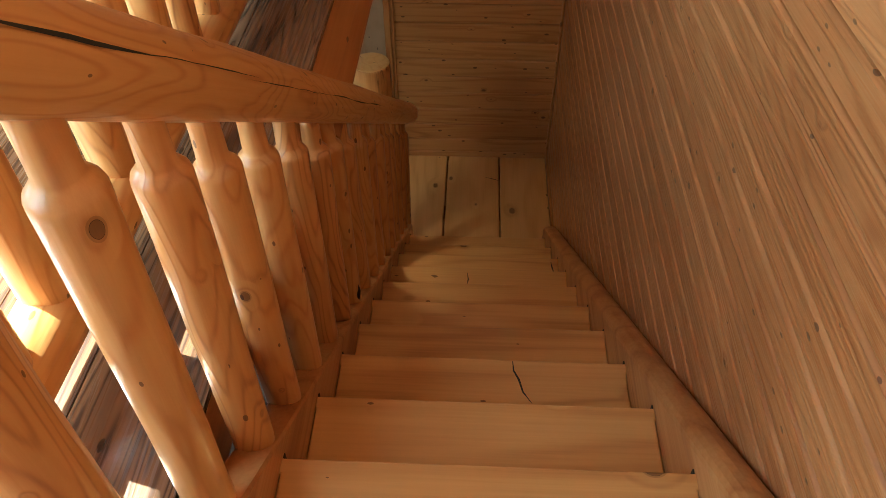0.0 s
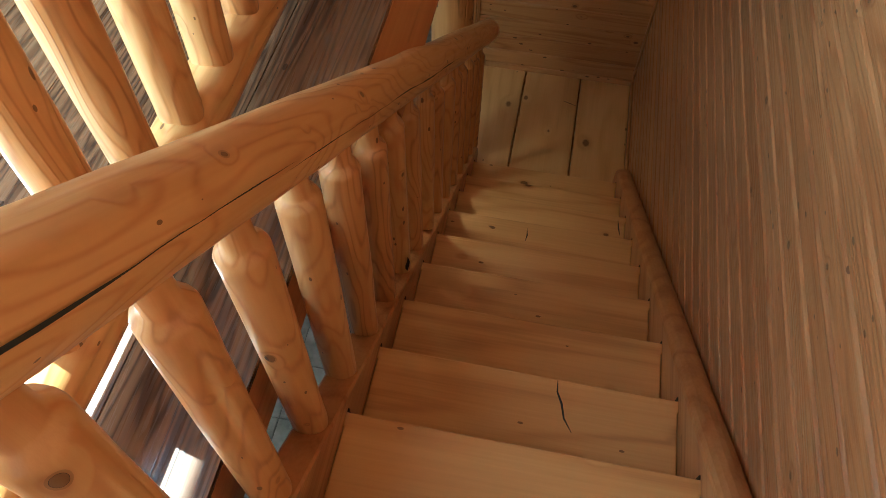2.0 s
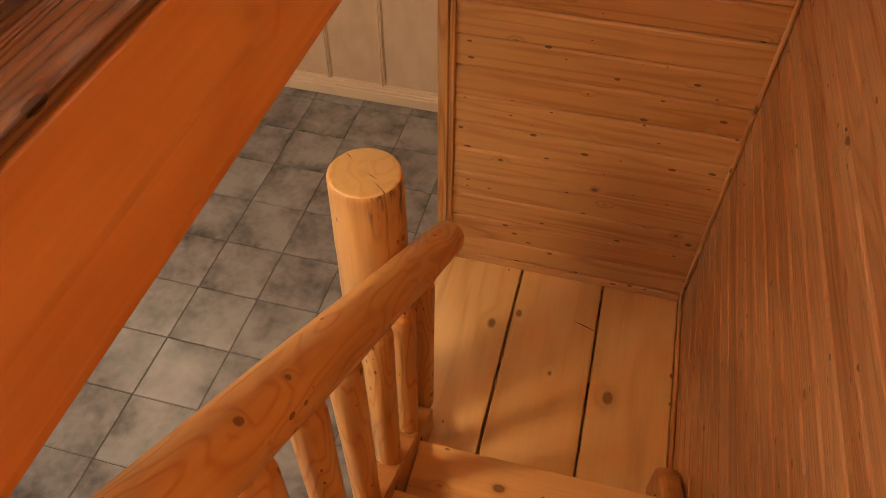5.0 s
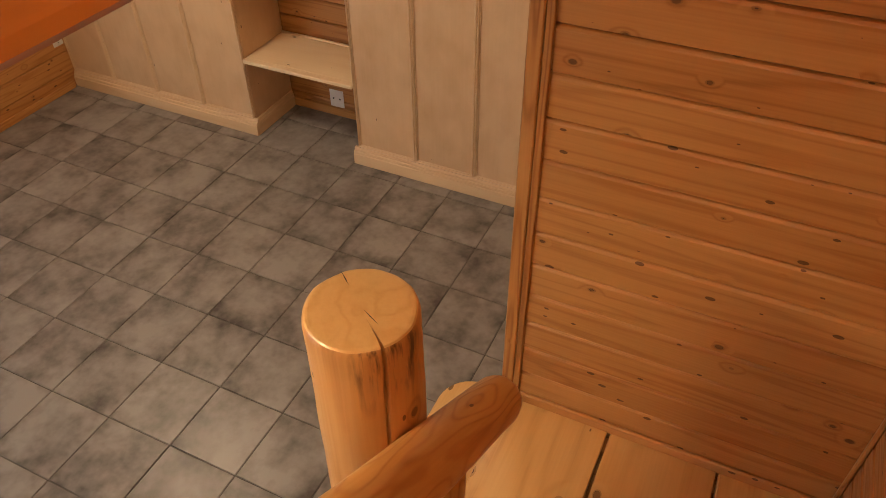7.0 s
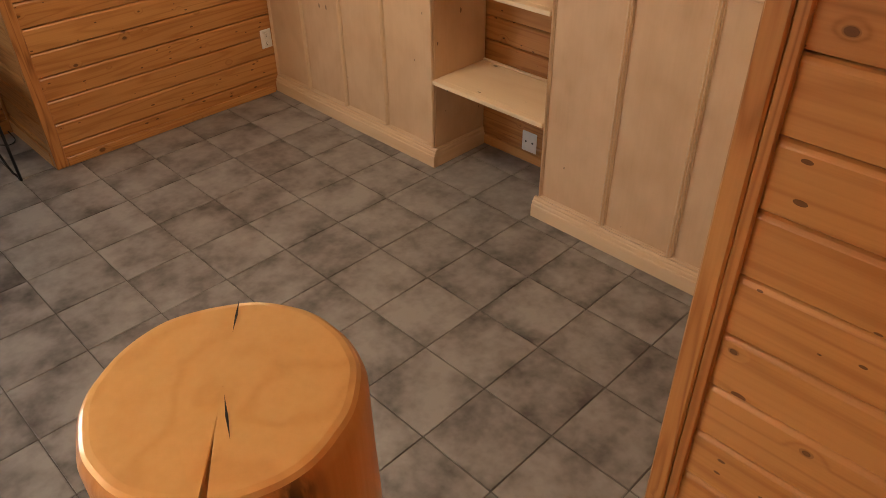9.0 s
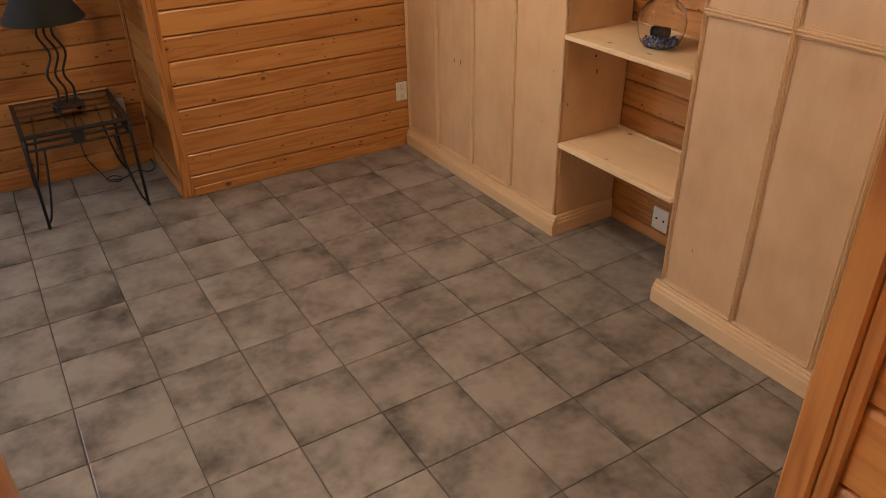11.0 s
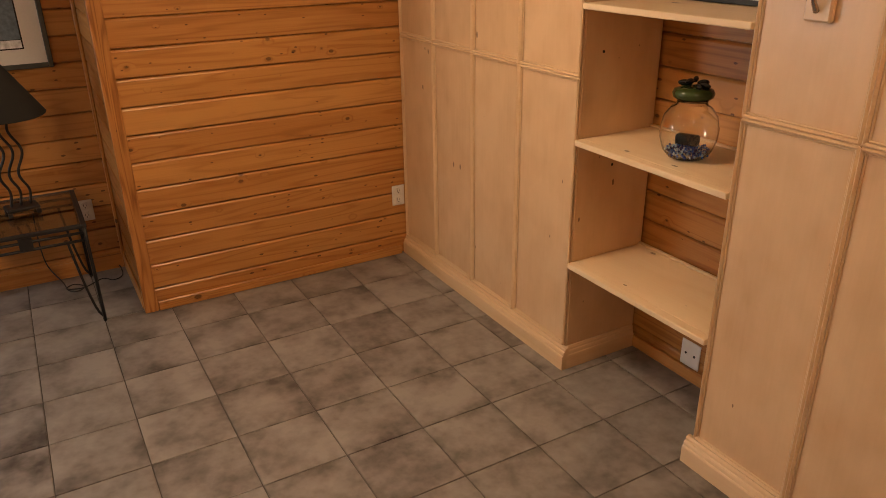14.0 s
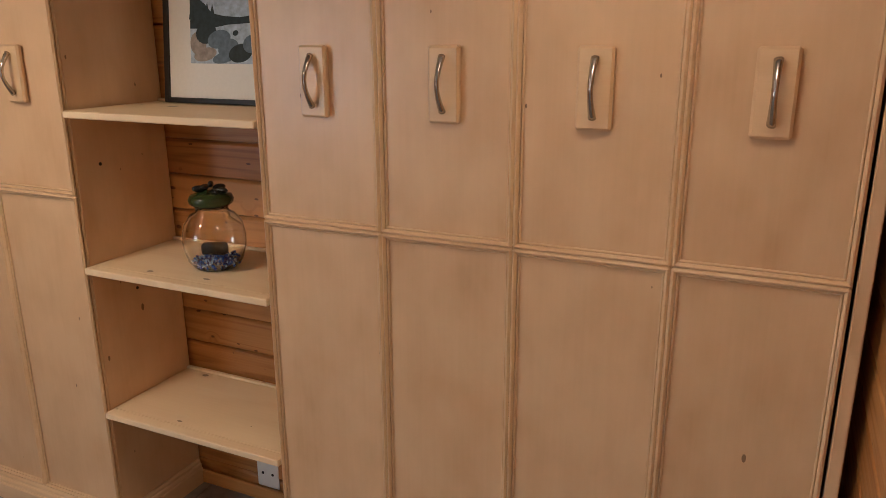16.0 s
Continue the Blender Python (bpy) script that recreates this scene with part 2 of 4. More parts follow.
def tile_material():
    """Stone-look ceramic: cloudy light middles, darker edges and blotches, each tile different."""
    m, n, l, b = mat("slate-look ceramic tile", 0.33)
    tc, info = n.new("ShaderNodeTexCoord"), n.new("ShaderNodeObjectInfo")
    sh = n.new("ShaderNodeVectorMath")
    sh.operation = "MULTIPLY_ADD"
    l.new(info.outputs["Random"], sh.inputs[0])
    sh.inputs[1].default_value = (61.0, 83.0, 47.0)
    l.new(tc.outputs["Object"], sh.inputs[2])
    a, c = n.new("ShaderNodeTexNoise"), n.new("ShaderNodeTexNoise")
    a.inputs["Scale"].default_value, a.inputs["Detail"].default_value = 5.0, 4
    c.inputs["Scale"].default_value, c.inputs["Detail"].default_value = 26, 8
    l.new(sh.outputs[0], a.inputs["Vector"])
    l.new(sh.outputs[0], c.inputs["Vector"])
    def math(op, p, q, w=None):
        h = n.new("ShaderNodeMath")
        h.operation = op
        for k, v in enumerate((p, q, w)):
            if isinstance(v, (int, float)):
                h.inputs[k].default_value = v
            elif v is not None:
                l.new(v, h.inputs[k])
        return h.outputs[0]

    # the printed pattern darkens unevenly towards each tile's rim
    xyz = n.new("ShaderNodeSeparateXYZ")
    l.new(tc.outputs["Object"], xyz.inputs[0])
    rim = math("MAXIMUM", math("ABSOLUTE", xyz.outputs[0], 0), math("ABSOLUTE", xyz.outputs[1], 0))
    rim = math("MAXIMUM", math("MULTIPLY_ADD", rim, 2.4 / T, -0.35), 0.0)
    rim = math("MULTIPLY", math("POWER", math("MINIMUM", rim, 1.0), 1.6), math("MULTIPLY_ADD", a.outputs[0], -0.5, 0.32))
    mx = math("MULTIPLY_ADD", c.outputs[0], 0.42, math("MULTIPLY_ADD", a.outputs[0], 1.1, -0.09))
    mx = math("SUBTRACT", mx, rim)
    mx = math("MULTIPLY_ADD", info.outputs["Random"], 0.07, mx)
    r = ramp(n, [(0.36, (0.066, 0.059, 0.055)), (0.52, (0.145, 0.130, 0.121)), (0.68, (0.222, 0.203, 0.189)), (0.88, (0.300, 0.278, 0.260))])
    l.new(mx, r.inputs[0])
    l.new(r.outputs[0], b.inputs["Base Color"])
    bp = n.new("ShaderNodeBump")
    bp.inputs["Strength"].default_value, bp.inputs["Distance"].default_value = 0.12, 0.004
    l.new(mx, bp.inputs["Height"])
    l.new(bp.outputs[0], b.inputs["Normal"])
    rr = n.new("ShaderNodeMapRange")
    rr.inputs["To Min"].default_value, rr.inputs["To Max"].default_value = 0.22, 0.5
    l.new(c.outputs[0], rr.inputs["Value"])
    l.new(rr.outputs[0], b.inputs["Roughness"])
    return m


T = 0.33                      # floor tile
TILE = tile_material()


def glow(name, color, strength):
    m, n, l, b = mat(name)
    b.inputs["Emission Color"].default_value = (*color, 1)
    b.inputs["Emission Strength"].default_value = strength
    return m


LAMPGLOW = glow("lit lamp glass", (1.0, 0.75, 0.5), 0.4)


# ---- mesh helpers ----
def mesh_of(name, bm, material, smooth=False):
    me = bpy.data.meshes.new(name)
    bm.normal_update()
    bm.to_mesh(me)
    bm.free()
    me.materials.append(material)
    if smooth:
        for p in me.polygons:
            p.use_smooth = True
    return me


def part(name, bm, material, parent=None, label="", smooth=False, at=None):
    ob = new(name, mesh_of(name, bm, material, smooth))
    if at is not None:
        ob.matrix_basis = at
    if parent is not None:
        ob.parent = parent
    if label:
        ob["label"] = label
    return ob


def holder(name, at=None):
    ob = new(name)
    ob.empty_display_size = 0.1
    if at is not None:
        ob.matrix_basis = at
    return ob


def box(x0, x1, y0, y1, z0, z1, bevel=0.003, into=None, segs=1):
    bm = into or bmesh.new()
    made = bmesh.ops.create_cube(bm, size=1.0, matrix=Matrix.Translation(((x0 + x1) / 2, (y0 + y1) / 2, (z0 + z1) / 2)) @ Matrix.Diagonal((x1 - x0, y1 - y0, z1 - z0, 1)))
    if bevel:
        edges = {e for v in made["verts"] for e in v.link_edges}
        bmesh.ops.bevel(bm, geom=list(edges), offset=bevel, segments=segs, affect="EDGES", profile=0.5)
    return bm


def lathe(profile, segs=32, wobble=0.0, seed=0.0, cracks=(), cap=True, into=None):
    """A turned solid round z from (radius, z) pairs; wobble makes it uneven; cracks are (angle, z0, z1, depth)."""
    bm = into or bmesh.new()
    rows = []
    for r, z in profile:
        row = []
        for i in range(segs):
            a = 2 * math.pi * i / segs
            q = r
            if wobble and r > 0.004:
                q *= 1 + wobble * noise.noise((math.cos(a) * 1.2 + seed, math.sin(a) * 1.2, z * 3.0 + seed * 2.3)) + wobble * 0.4 * noise.noise((math.cos(a) * 3 + seed, math.sin(a) * 3, z * 9))
            for ca, z0, z1, depth in cracks:
                d = abs((a - ca + math.pi + 0.12 * noise.noise((0, seed, z * 4))) % (2 * math.pi) - math.pi)
                if z0 < z < z1 and d < math.pi / segs * 1.01:
                    q = max(0.3 * r, q - depth)
            row.append(bm.verts.new((q * math.cos(a), q * math.sin(a), z)))
        rows.append(row)
    for p, q in zip(rows, rows[1:]):
        for i in range(segs):
            bm.faces.new((p[i], p[(i + 1) % segs], q[(i + 1) % segs], q[i]))
    if cap:
        for row, flip in ((rows[0], True), (rows[-1], False)):
            if len({round(v.co.x, 6) for v in row}) > 1:
                bm.faces.new(row[::-1] if flip else row)
    return bm


def tube(points, radius, segs=10, into=None, flat=1.0):
    """A round bar along points; flat squashes it across."""
    bm = into or bmesh.new()
    pts = [Vector(p) for p in points]
    up, rows = None, []
    for i, p in enumerate(pts):
        t = (pts[min(i + 1, len(pts) - 1)] - pts[max(i - 1, 0)]).normalized()
        if up is None:
            up = t.orthogonal().normalized()
        up = (up - t * up.dot(t)).normalized()
        side = t.cross(up)
        r = radius(i / (len(pts) - 1)) if callable(radius) else radius
        rows.append([bm.verts.new(p + r * (math.cos(2 * math.pi * k / segs) * up * flat + math.sin(2 * math.pi * k / segs) * side)) for k in range(segs)])
    for p, q in zip(rows, rows[1:]):
        for k in range(segs):
            bm.faces.new((p[k], p[(k + 1) % segs], q[(k + 1) % segs], q[k]))
    bm.faces.new(rows[0][::-1])
    bm.faces.new(rows[-1])
    return bm


def prism(outline, z0, z1, bevel=0.004):
    """A slab from a plan outline."""
    bm = bmesh.new()
    low = [bm.verts.new((x, y, z0)) for x, y in outline]
    face = bm.faces.new(low)
    out = bmesh.ops.extrude_face_region(bm, geom=[face])
    for v in out["geom"]:
        if isinstance(v, bmesh.types.BMVert):
            v.co.z = z1
    bmesh.ops.recalc_face_normals(bm, faces=bm.faces)
    if bevel:
        bmesh.ops.bevel(bm, geom=[e for e in bm.edges if abs(e.verts[0].co.z - e.verts[1].co.z) < 1e-6], offset=bevel, segments=2, affect="EDGES", profile=0.5)
    return bm


# ---- sizes of the place ----
RISE, RUN = 0.195, 0.2705
Z_LAND, Z_UP, H_UP = 0.4875, 2.6325, 5.7
X_RIGHT, Y_END = 3.335, -1.500
X_EDGE = 2.345                # edge of the upper floor beside the stairs
X_WEST, X_ALCOVE = -1.613, -2.31
Y_RETURN = -1.455
X_EAST = 2.255
Y_FACE = 0.112                # cabinet fronts
Y_TOP = -4.953
TOP_EDGE = -5.246


def nosing(j):
    return Y_TOP + RUN * (9 - j), Z_LAND + RISE * (j + 1)


def board_wall(name, label, along, at, z0, z1, height, first, material, length, flip=False):
    """A wall of tongue-and-groove boards: each board a piece with chamfered edges over a backing."""
    wall = holder(name, at)
    tagged(wall, label, "wall", kind="structure")
    part("backing", box(-0.03 if name == "wall_return" else 0, length, 0.020, 0.10, z0, z1, 0), BOARD_X, wall)
    cache = {}
    z = z0
    top = first
    while top < z0 + 0.01:
        top += height
    while z < z1 - 1e-4:
        t = min(top, z1)
        h = round(t - z, 4)
        if h not in cache:
            bm = bmesh.new()
            c, d, g = 0.0065, 0.0090, 0.0022
            prof = [(0.020, g), (d, g), (0.0008, c * 0.75), (0.0, c), (0.0, h - 0.0130), (0.0016, h - 0.0098), (0.0055, h - 0.0052), (0.0115, h - g), (0.020, h - g)]
            ends = [[bm.verts.new((x, y, zz)) for y, zz in prof] for x in (0, length)]
            for i in range(len(prof) - 1):
                bm.faces.new((ends[0][i], ends[1][i], ends[1][i + 1], ends[0][i + 1]))
            bm.faces.new(ends[0])
            bm.faces.new(ends[1][::-1])
            bmesh.ops.recalc_face_normals(bm, faces=bm.faces)
            for f in bm.faces:
                if f.normal.y > 0.5:
                    bmesh.ops.reverse_faces(bm, faces=[f])
            cache[h] = mesh_of("board", bm, material)
        ob = new("board", cache[h])
        ob.location = (0, 0, z)
        ob.parent = wall
        z, top = t, top + height
    return wall


# ---- large structure ----
# west wall of the lower room, its return and the alcove behind the table
board_wall("wall_west", "varnished knotty pine board wall with horizontal grooves", 1, pose(X_WEST, -1.39, 0, 0, 0, 90), 0, 2.42, 0.1365, 0.122, BOARD_X, 2.0)
board_wall("wall_return", "narrow varnished pine board wall beside the alcove", 0, pose(X_ALCOVE, Y_RETURN + 0.012, 0), 0, 2.42, 0.1365, 0.122, BOARD_X, X_WEST - X_ALCOVE - 0.02)
board_wall("wall_alcove", "varnished knotty pine board wall of the alcove", 1, pose(X_ALCOVE, -6.6, 0, 0, 0, 90), 0, 2.42, 0.1365, 0.122, BOARD_X, 1.6)
board_wall("wall_alcove_north", "varnished knotty pine board wall of the alcove behind the table", 1, pose(X_ALCOVE, -3.8, 0, 0, 0, 90), 0, 2.42, 0.1365, 0.122, BOARD_X, 3.8 + Y_RETURN + 0.03)
board_wall("wall_alcove_sill", "pine boards under the lower window", 1, pose(X_ALCOVE, -5.0, 0, 0, 0, 90), 0, 0.9, 0.1365, 0.122, BOARD_X, 1.2)
board_wall("wall_alcove_head", "pine boards over the lower window", 1, pose(X_ALCOVE, -5.0, 0, 0, 0, 90), 2.0, 2.42, 0.135, 2.17, BOARD_X, 1.2)
# back wall behind the cabinets and niche
board_wall("wall_north", "knotty pine board wall behind the niche shelves", 0, pose(-1.7, 0.525, 0), 0, 2.42, 0.135, 0.1, BOARD_X, 4.0)
# wall between the room and the landing, and the end wall over the landing
board_wall("wall_east", "varnished pine board wall beside the cabinets", 1, pose(X_EAST, 0.52, 0, 0, 0, -90), 0, 2.42, 0.125, 0.131, BOARD_X, 0.52 - Y_END - 0.02)
board_wall("wall_landing", "warm knotty pine board wall at the end of the landing", 0, pose(X_EAST + 0.02, Y_END, 0), 0.30, H_UP, 0.125, 0.381, BOARD_X, X_RIGHT - X_EAST + 0.08)
# long wall on the right of the stairs
board_wall("wall_stair", "long varnished pine board wall beside the staircase", 1, pose(X_RIGHT, Y_END + 0.02, 0, 0, 0, -90), 0, H_UP, 0.0845, 0.010, BRUSHED, 6.2)
# plain walls that close the place
for nm, x0, x1, y0, y1, z0, z1 in (("wall_south", -2.4, 3.45, -6.72, -6.6, 0, 2.42), ("wall_south_upper", 0.4, 3.45, -7.8, -7.68, Z_UP, H_UP), ("wall_north_upper", 0.4, X_EAST, -0.9, -0.8, Z_UP, H_UP)):
    tagged(part(nm, box(x0, x1, y0, y1, z0, z1, 0), PLASTER), "plain plastered wall closing the room", "wall", kind="structure")
# upper west wall with a tall window opening, unseen; placed to bound the sunlight
for nm, y0, y1, z0, z1 in (("wall_west_upper_sill", -7.8, -0.8, Z_UP, 2.85), ("wall_west_upper_head", -7.8, -0.8, 5.09, H_UP), ("wall_west_upper_south", -7.8, -6.9, 2.85, 5.09), ("wall_west_upper_north", -4.24, -0.8, 2.85, 5.09)):
    tagged(part(nm, box(0.40, 0.55, y0, y1, z0, z1, 0), PLASTER), "unseen plain wall beside the tall window, set to bound the sun patches", "wall", kind="structure")
win = holder("window_1", pose(0.475, -5.57, 2.85))
tagged(win, "unseen tall wooden-framed window, two panes under a low top light, bars set to shape the sun patches", "window", kind="structure")
# transom and top-light bars are made up, sized to cut the sun into patches
for a, b_, c, d in ((-1.33, 1.33, 0.0, 0.06), (-1.33, 1.33, 1.93, 2.05), (-1.33, 1.33, 2.205, 2.24), (-1.33, -1.27, 0.06, 1.93), (1.27, 1.33, 0.06, 1.93), (-0.02, 0.02, 0.06, 1.93), (-1.33, -1.27, 2.05, 2.205), (1.08, 1.33, 2.05, 2.205)):
    part("window_frame", box(-0.04, 0.04, a, b_, c, d, 0.004), BOARD_Z, win)
# unseen slab, added only to stop sun rays entering the lower window
tagged(part("porch_roof", box(-4.6, -2.46, -6.8, -2.0, 2.42, 2.5, 0.004), STRING), "unseen slab added to keep the sun out of the lower window", "roof", kind="structure")
# ceilings
tagged(part("ceiling", box(-2.4, X_EDGE - 0.045, -6.7, 0.62, 2.42, 2.45, 0), PLASTER), "plain pale ceiling of the lower room", "ceiling", kind="structure")
tagged(part("ceiling_upper", box(0.3, 3.45, -7.8, -0.8, H_UP, H_UP + 0.1, 0), BOARD_X), "pine ceiling of the upper room", "ceiling", kind="structure")

# base under the tiles
tagged(part("ground", box(-2.45, 3.45, -6.75, 0.65, -0.12, -0.005, 0), GROUT), "grey grout bed under the floor tiles", "floor", kind="structure")

# upper floor: dark planks beside the stairs
upper = tagged(holder("floor_upper"), "dark brown hardwood plank floor of the upper storey", "floor", kind="structure")
part("floor_deck", box(0.4, X_EDGE - 0.012, -7.8, -0.9, 2.46, Z_UP - 0.018, 0), STRING, upper)
part("floor_deck", box(X_EDGE - 0.012, X_RIGHT, -7.8, TOP_EDGE - 0.02, 2.46, Z_UP - 0.018, 0), STRING, upper)
edge = X_EDGE
while edge > 0.6:
    w = 0.235
    y = -7.8 if edge < X_EDGE else -5.9
    k = 0
    if edge == X_EDGE:
        part("plank", box(edge - w + 0.0008, edge - 0.0008, -7.8, -5.9005, Z_UP - 0.018, Z_UP, 0.0008), DARKFLOOR, upper)
    while y < -0.95:
        ln = -0.9 - y
        part("plank", box(edge - w + 0.0008, edge - 0.0008, y + 0.0004, y + ln - 0.0004, Z_UP - 0.018, Z_UP, 0.0008), DARKFLOOR, upper)
        y += ln
    edge -= w
xx = X_EDGE
while xx < X_RIGHT - 0.01:
    w = min(0.19, X_RIGHT - xx)
    part("plank", box(xx + 0.0012, xx + w - 0.0012, -7.8, TOP_EDGE - 0.062, Z_UP - 0.018, Z_UP, 0.0008), DARKFLOOR, upper)
    xx += w
DARK_X = wood("dark hardwood nosing", (0.27, 0.135, 0.060), (0.165, 0.074, 0.031), (0.06, 0.026, 0.012), 0, rings=7, across=9, along=0.6, knots=0.1, rough=0.33, coat=0.3)
part("stair_nosing", box(X_EDGE + 0.05, X_RIGHT - 0.003, TOP_EDGE - 0.062, TOP_EDGE, Z_UP - 0.032, Z_UP + 0.004, 0.008, segs=2), DARK_X, upper, "dark hardwood nosing at the head of the stairs")
# fascia of the floor edge
fascia = tagged(holder("trim_fascia"), "orange varnished pine fascia along the edge of the upper floor", "trim", kind="structure")
part("fascia_board", box(X_EDGE - 0.04, X_EDGE - 0.004, TOP_EDGE, -3.9505, 2.425, Z_UP - 0.02, 0.004), FASCIA, fascia)
bm = bmesh.new()
section = [(2.300, 2.612), (2.334, 2.613), (2.344, 2.606), (2.388, 2.520), (2.391, 2.511), (2.418, 2.463), (2.421, 2.454), (2.412, 2.446), (2.300, 2.446)]
ends = [[bm.verts.new((x, y, z)) for x, z in section] for y in (-3.95, -0.95)]
for k in range(len(section)):
    q = (k + 1) % len(section)
    bm.faces.new((ends[0][k], ends[0][q], ends[1][q], ends[1][k]))
bm.faces.new(ends[0])
bm.faces.new(ends[1][::-1])
bmesh.ops.recalc_face_normals(bm, faces=bm.faces)
part("fascia_beam", bm, FASCIA, fascia, "moulded beam face leaning out under the floor edge")


def base_board(name, x0, x1, y0, y1, z0, z1, material, label):
    return tagged(part(name, box(x0, x1, y0, y1, z0, z1, 0.004), material), label, "baseboard", kind="structure")


base_board("baseboard", X_WEST + 0.001, X_WEST + 0.018, -1.385, 0.06, 0.0, 0.052, BOARD_Y, "narrow pine strip along the foot of the board wall")
base_board("baseboard", X_ALCOVE + 0.001, X_ALCOVE + 0.016, -6.6, Y_RETURN - 0.005, 0.0, 0.09, BOARD_Y, "pine baseboard of the alcove")
base_board("baseboard", X_ALCOVE + 0.02, X_WEST - 0.045, Y_RETURN - 0.002, Y_RETURN + 0.010, 0.0, 0.09, BOARD_X, "pine baseboard of the alcove return")
base_board("baseboard", X_EAST + 0.055, X_RIGHT - 0.014, Y_END - 0.016, Y_END - 0.001, Z_LAND, Z_LAND + 0.042, BOARD_X, "narrow pine strip between landing and wall")
base_board("baseboard", X_RIGHT - 0.014, X_RIGHT - 0.001, -2.45, Y_END - 0.001, Z_LAND, Z_LAND + 0.035, BOARD_Y, "narrow pine strip beside the landing")
base_board("trim_corner", X_RIGHT - 0.016, X_RIGHT - 0.001, Y_END - 0.016, Y_END - 0.001, Z_LAND + 0.043, H_UP, BOARD_Z, "slim pine strip in the wall corner")
base_board("trim_corner_west", X_WEST - 0.035, X_WEST + 0.016, Y_RETURN, -1.388, 0.0, 2.42, BOARD_Z, "upright knotty pine corner trim")
base_board("trim_corner_alcove", X_ALCOVE + 0.001, X_ALCOVE + 0.02, Y_RETURN - 0.008, Y_RETURN + 0.011, 0.0, 2.42, BOARD_Z, "slim pine strip in the alcove corner")
base_board("trim_corner_east", X_EAST - 0.012, X_EAST + 0.028, Y_END - 0.014, Y_END + 0.11, 0.0, 2.42, BOARD_Z, "upright knotty pine corner trim at the wall end")
base_board("trim_corner_stop", X_EAST + 0.0285, X_EAST + 0.052, Y_END - 0.010, Y_END - 0.0005, 0.0, 2.42, BOARD_Z, "slim upright pine strip beside the corner trim")
base_board("baseboard", -0.05, 0.68, 0.50, 0.514, 0.0, 0.06, BOARD_X, "narrow pine strip at the back of the niche")

# ---- stairs ----
stairs = tagged(holder("staircase"), "straight pine staircase with open log-rail side and worn treads", "staircase")
X_L, X_R = 2.452, 3.250
for j in range(10):
    y, z = nosing(j)
    jit = random.uniform(-0.003, 0.003)
    part("tread", prism([(X_L, y - RUN - 0.012), (X_R, y - RUN - 0.012), (X_R, y - 0.036), (X_R + 0.013, y - 0.034), (X_R + 0.013, y + jit), (X_L - 0.013, y - jit), (X_L - 0.013, y - 0.034), (X_L, y - 0.036)], z - 0.037, z, 0.005), TREAD, stairs)
    part("riser", box(X_L, X_R, y - 0.052, y - 0.034, z - RISE, z - 0.037, 0.002), TREAD, stairs)
for j in range(10):
    y, z = nosing(j)
    for x in (X_L - 0.003, X_R - 0.001):
        part("notch", box(x, x + 0.004, y + 0.002, y + 0.011, z - 0.041, z - 0.004, 0), SLOT, stairs)
part("riser", box(X_L, X_R, TOP_EDGE - 0.052, TOP_EDGE - 0.034, Z_UP - RISE, Z_UP - 0.037, 0.002), TREAD, stairs)


def stringer(x0, x1, up, rounded, y_low, y_high):
    """A sloping board beside the treads, its top edge rounded."""
    def line(y):
        return Z_LAND + RISE * 10 - (y - Y_TOP) * RISE / RUN
    prof = []
    r = (x1 - x0) / 2
    if rounded:
        for k in range(9):
            a = math.pi * k / 8
            prof.append(((x0 + x1) / 2 - r * math.cos(a), up + r * 0.7 * math.sin(a)))
    else:
        prof = [(x0, up - 0.006), (x0 + 0.006, up), (x1 - 0.006, up), (x1, up - 0.006)]
    prof = [(x0, -0.26)] + prof + [(x1, -0.26)]
    bm = bmesh.new()
    steps = 12
    rows = []
    for i in range(steps + 1):
        y = y_low + (y_high - y_low) * i / steps
        rows.append([bm.verts.new((x, y, max(Z_LAND if y > -2.6 else 0.1, line(y) + dz))) for x, dz in prof])
    for p, q in zip(rows, rows[1:]):
        for k in range(len(prof) - 1):
            bm.faces.new((p[k], p[k + 1], q[k + 1], q[k]))
    bm.faces.new(rows[0])
    bm.faces.new(rows[-1][::-1])
    bmesh.ops.recalc_face_normals(bm, faces=bm.faces)
    return bm


part("stringer", stringer(2.372, X_L - 0.0015, 0.052, False, -2.36, -5.20), STRING, stairs)
part("stringer", stringer(X_R + 0.0015, X_RIGHT - 0.003, 0.045, True, -2.40, -5.20), STRING, stairs, "stringer with a rounded top edge against the wall")

def split(name, pts, width, parent):
    """A narrow drying split lying in a wooden surface."""
    bm = bmesh.new()
    left, right = [], []
    for i, p in enumerate(pts):
        p = Vector(p)
        d = (Vector(pts[min(i + 1, len(pts) - 1)]) - Vector(pts[max(i - 1, 0)])).normalized()
        w = width * math.sin(math.pi * (0.08 + 0.84 * i / (len(pts) - 1)))
        side = Vector((-d.y, d.x, 0)) * w / 2
        left.append(bm.verts.new(p + side))
        right.append(bm.verts.new(p - side))
    for i in range(len(pts) - 1):
        bm.faces.new((left[i], right[i], right[i + 1], left[i + 1]))
    bmesh.ops.recalc_face_normals(bm, faces=bm.faces)
    return part(name, bm, SLOT, parent)


z7 = nosing(7)[1] + 0.0006
split("split", [(2.936, -4.417, z7), (2.938, -4.45, z7), (2.952, -4.48, z7), (2.962, -4.52, z7), (2.985, -4.555, z7)], 0.006, stairs)
z3 = nosing(3)[1] + 0.0006
split("split", [(2.80, -3.36, z3), (2.805, -3.40, z3), (2.80, -3.43, z3)], 0.006, stairs)
z2 = nosing(2)[1] + 0.0006
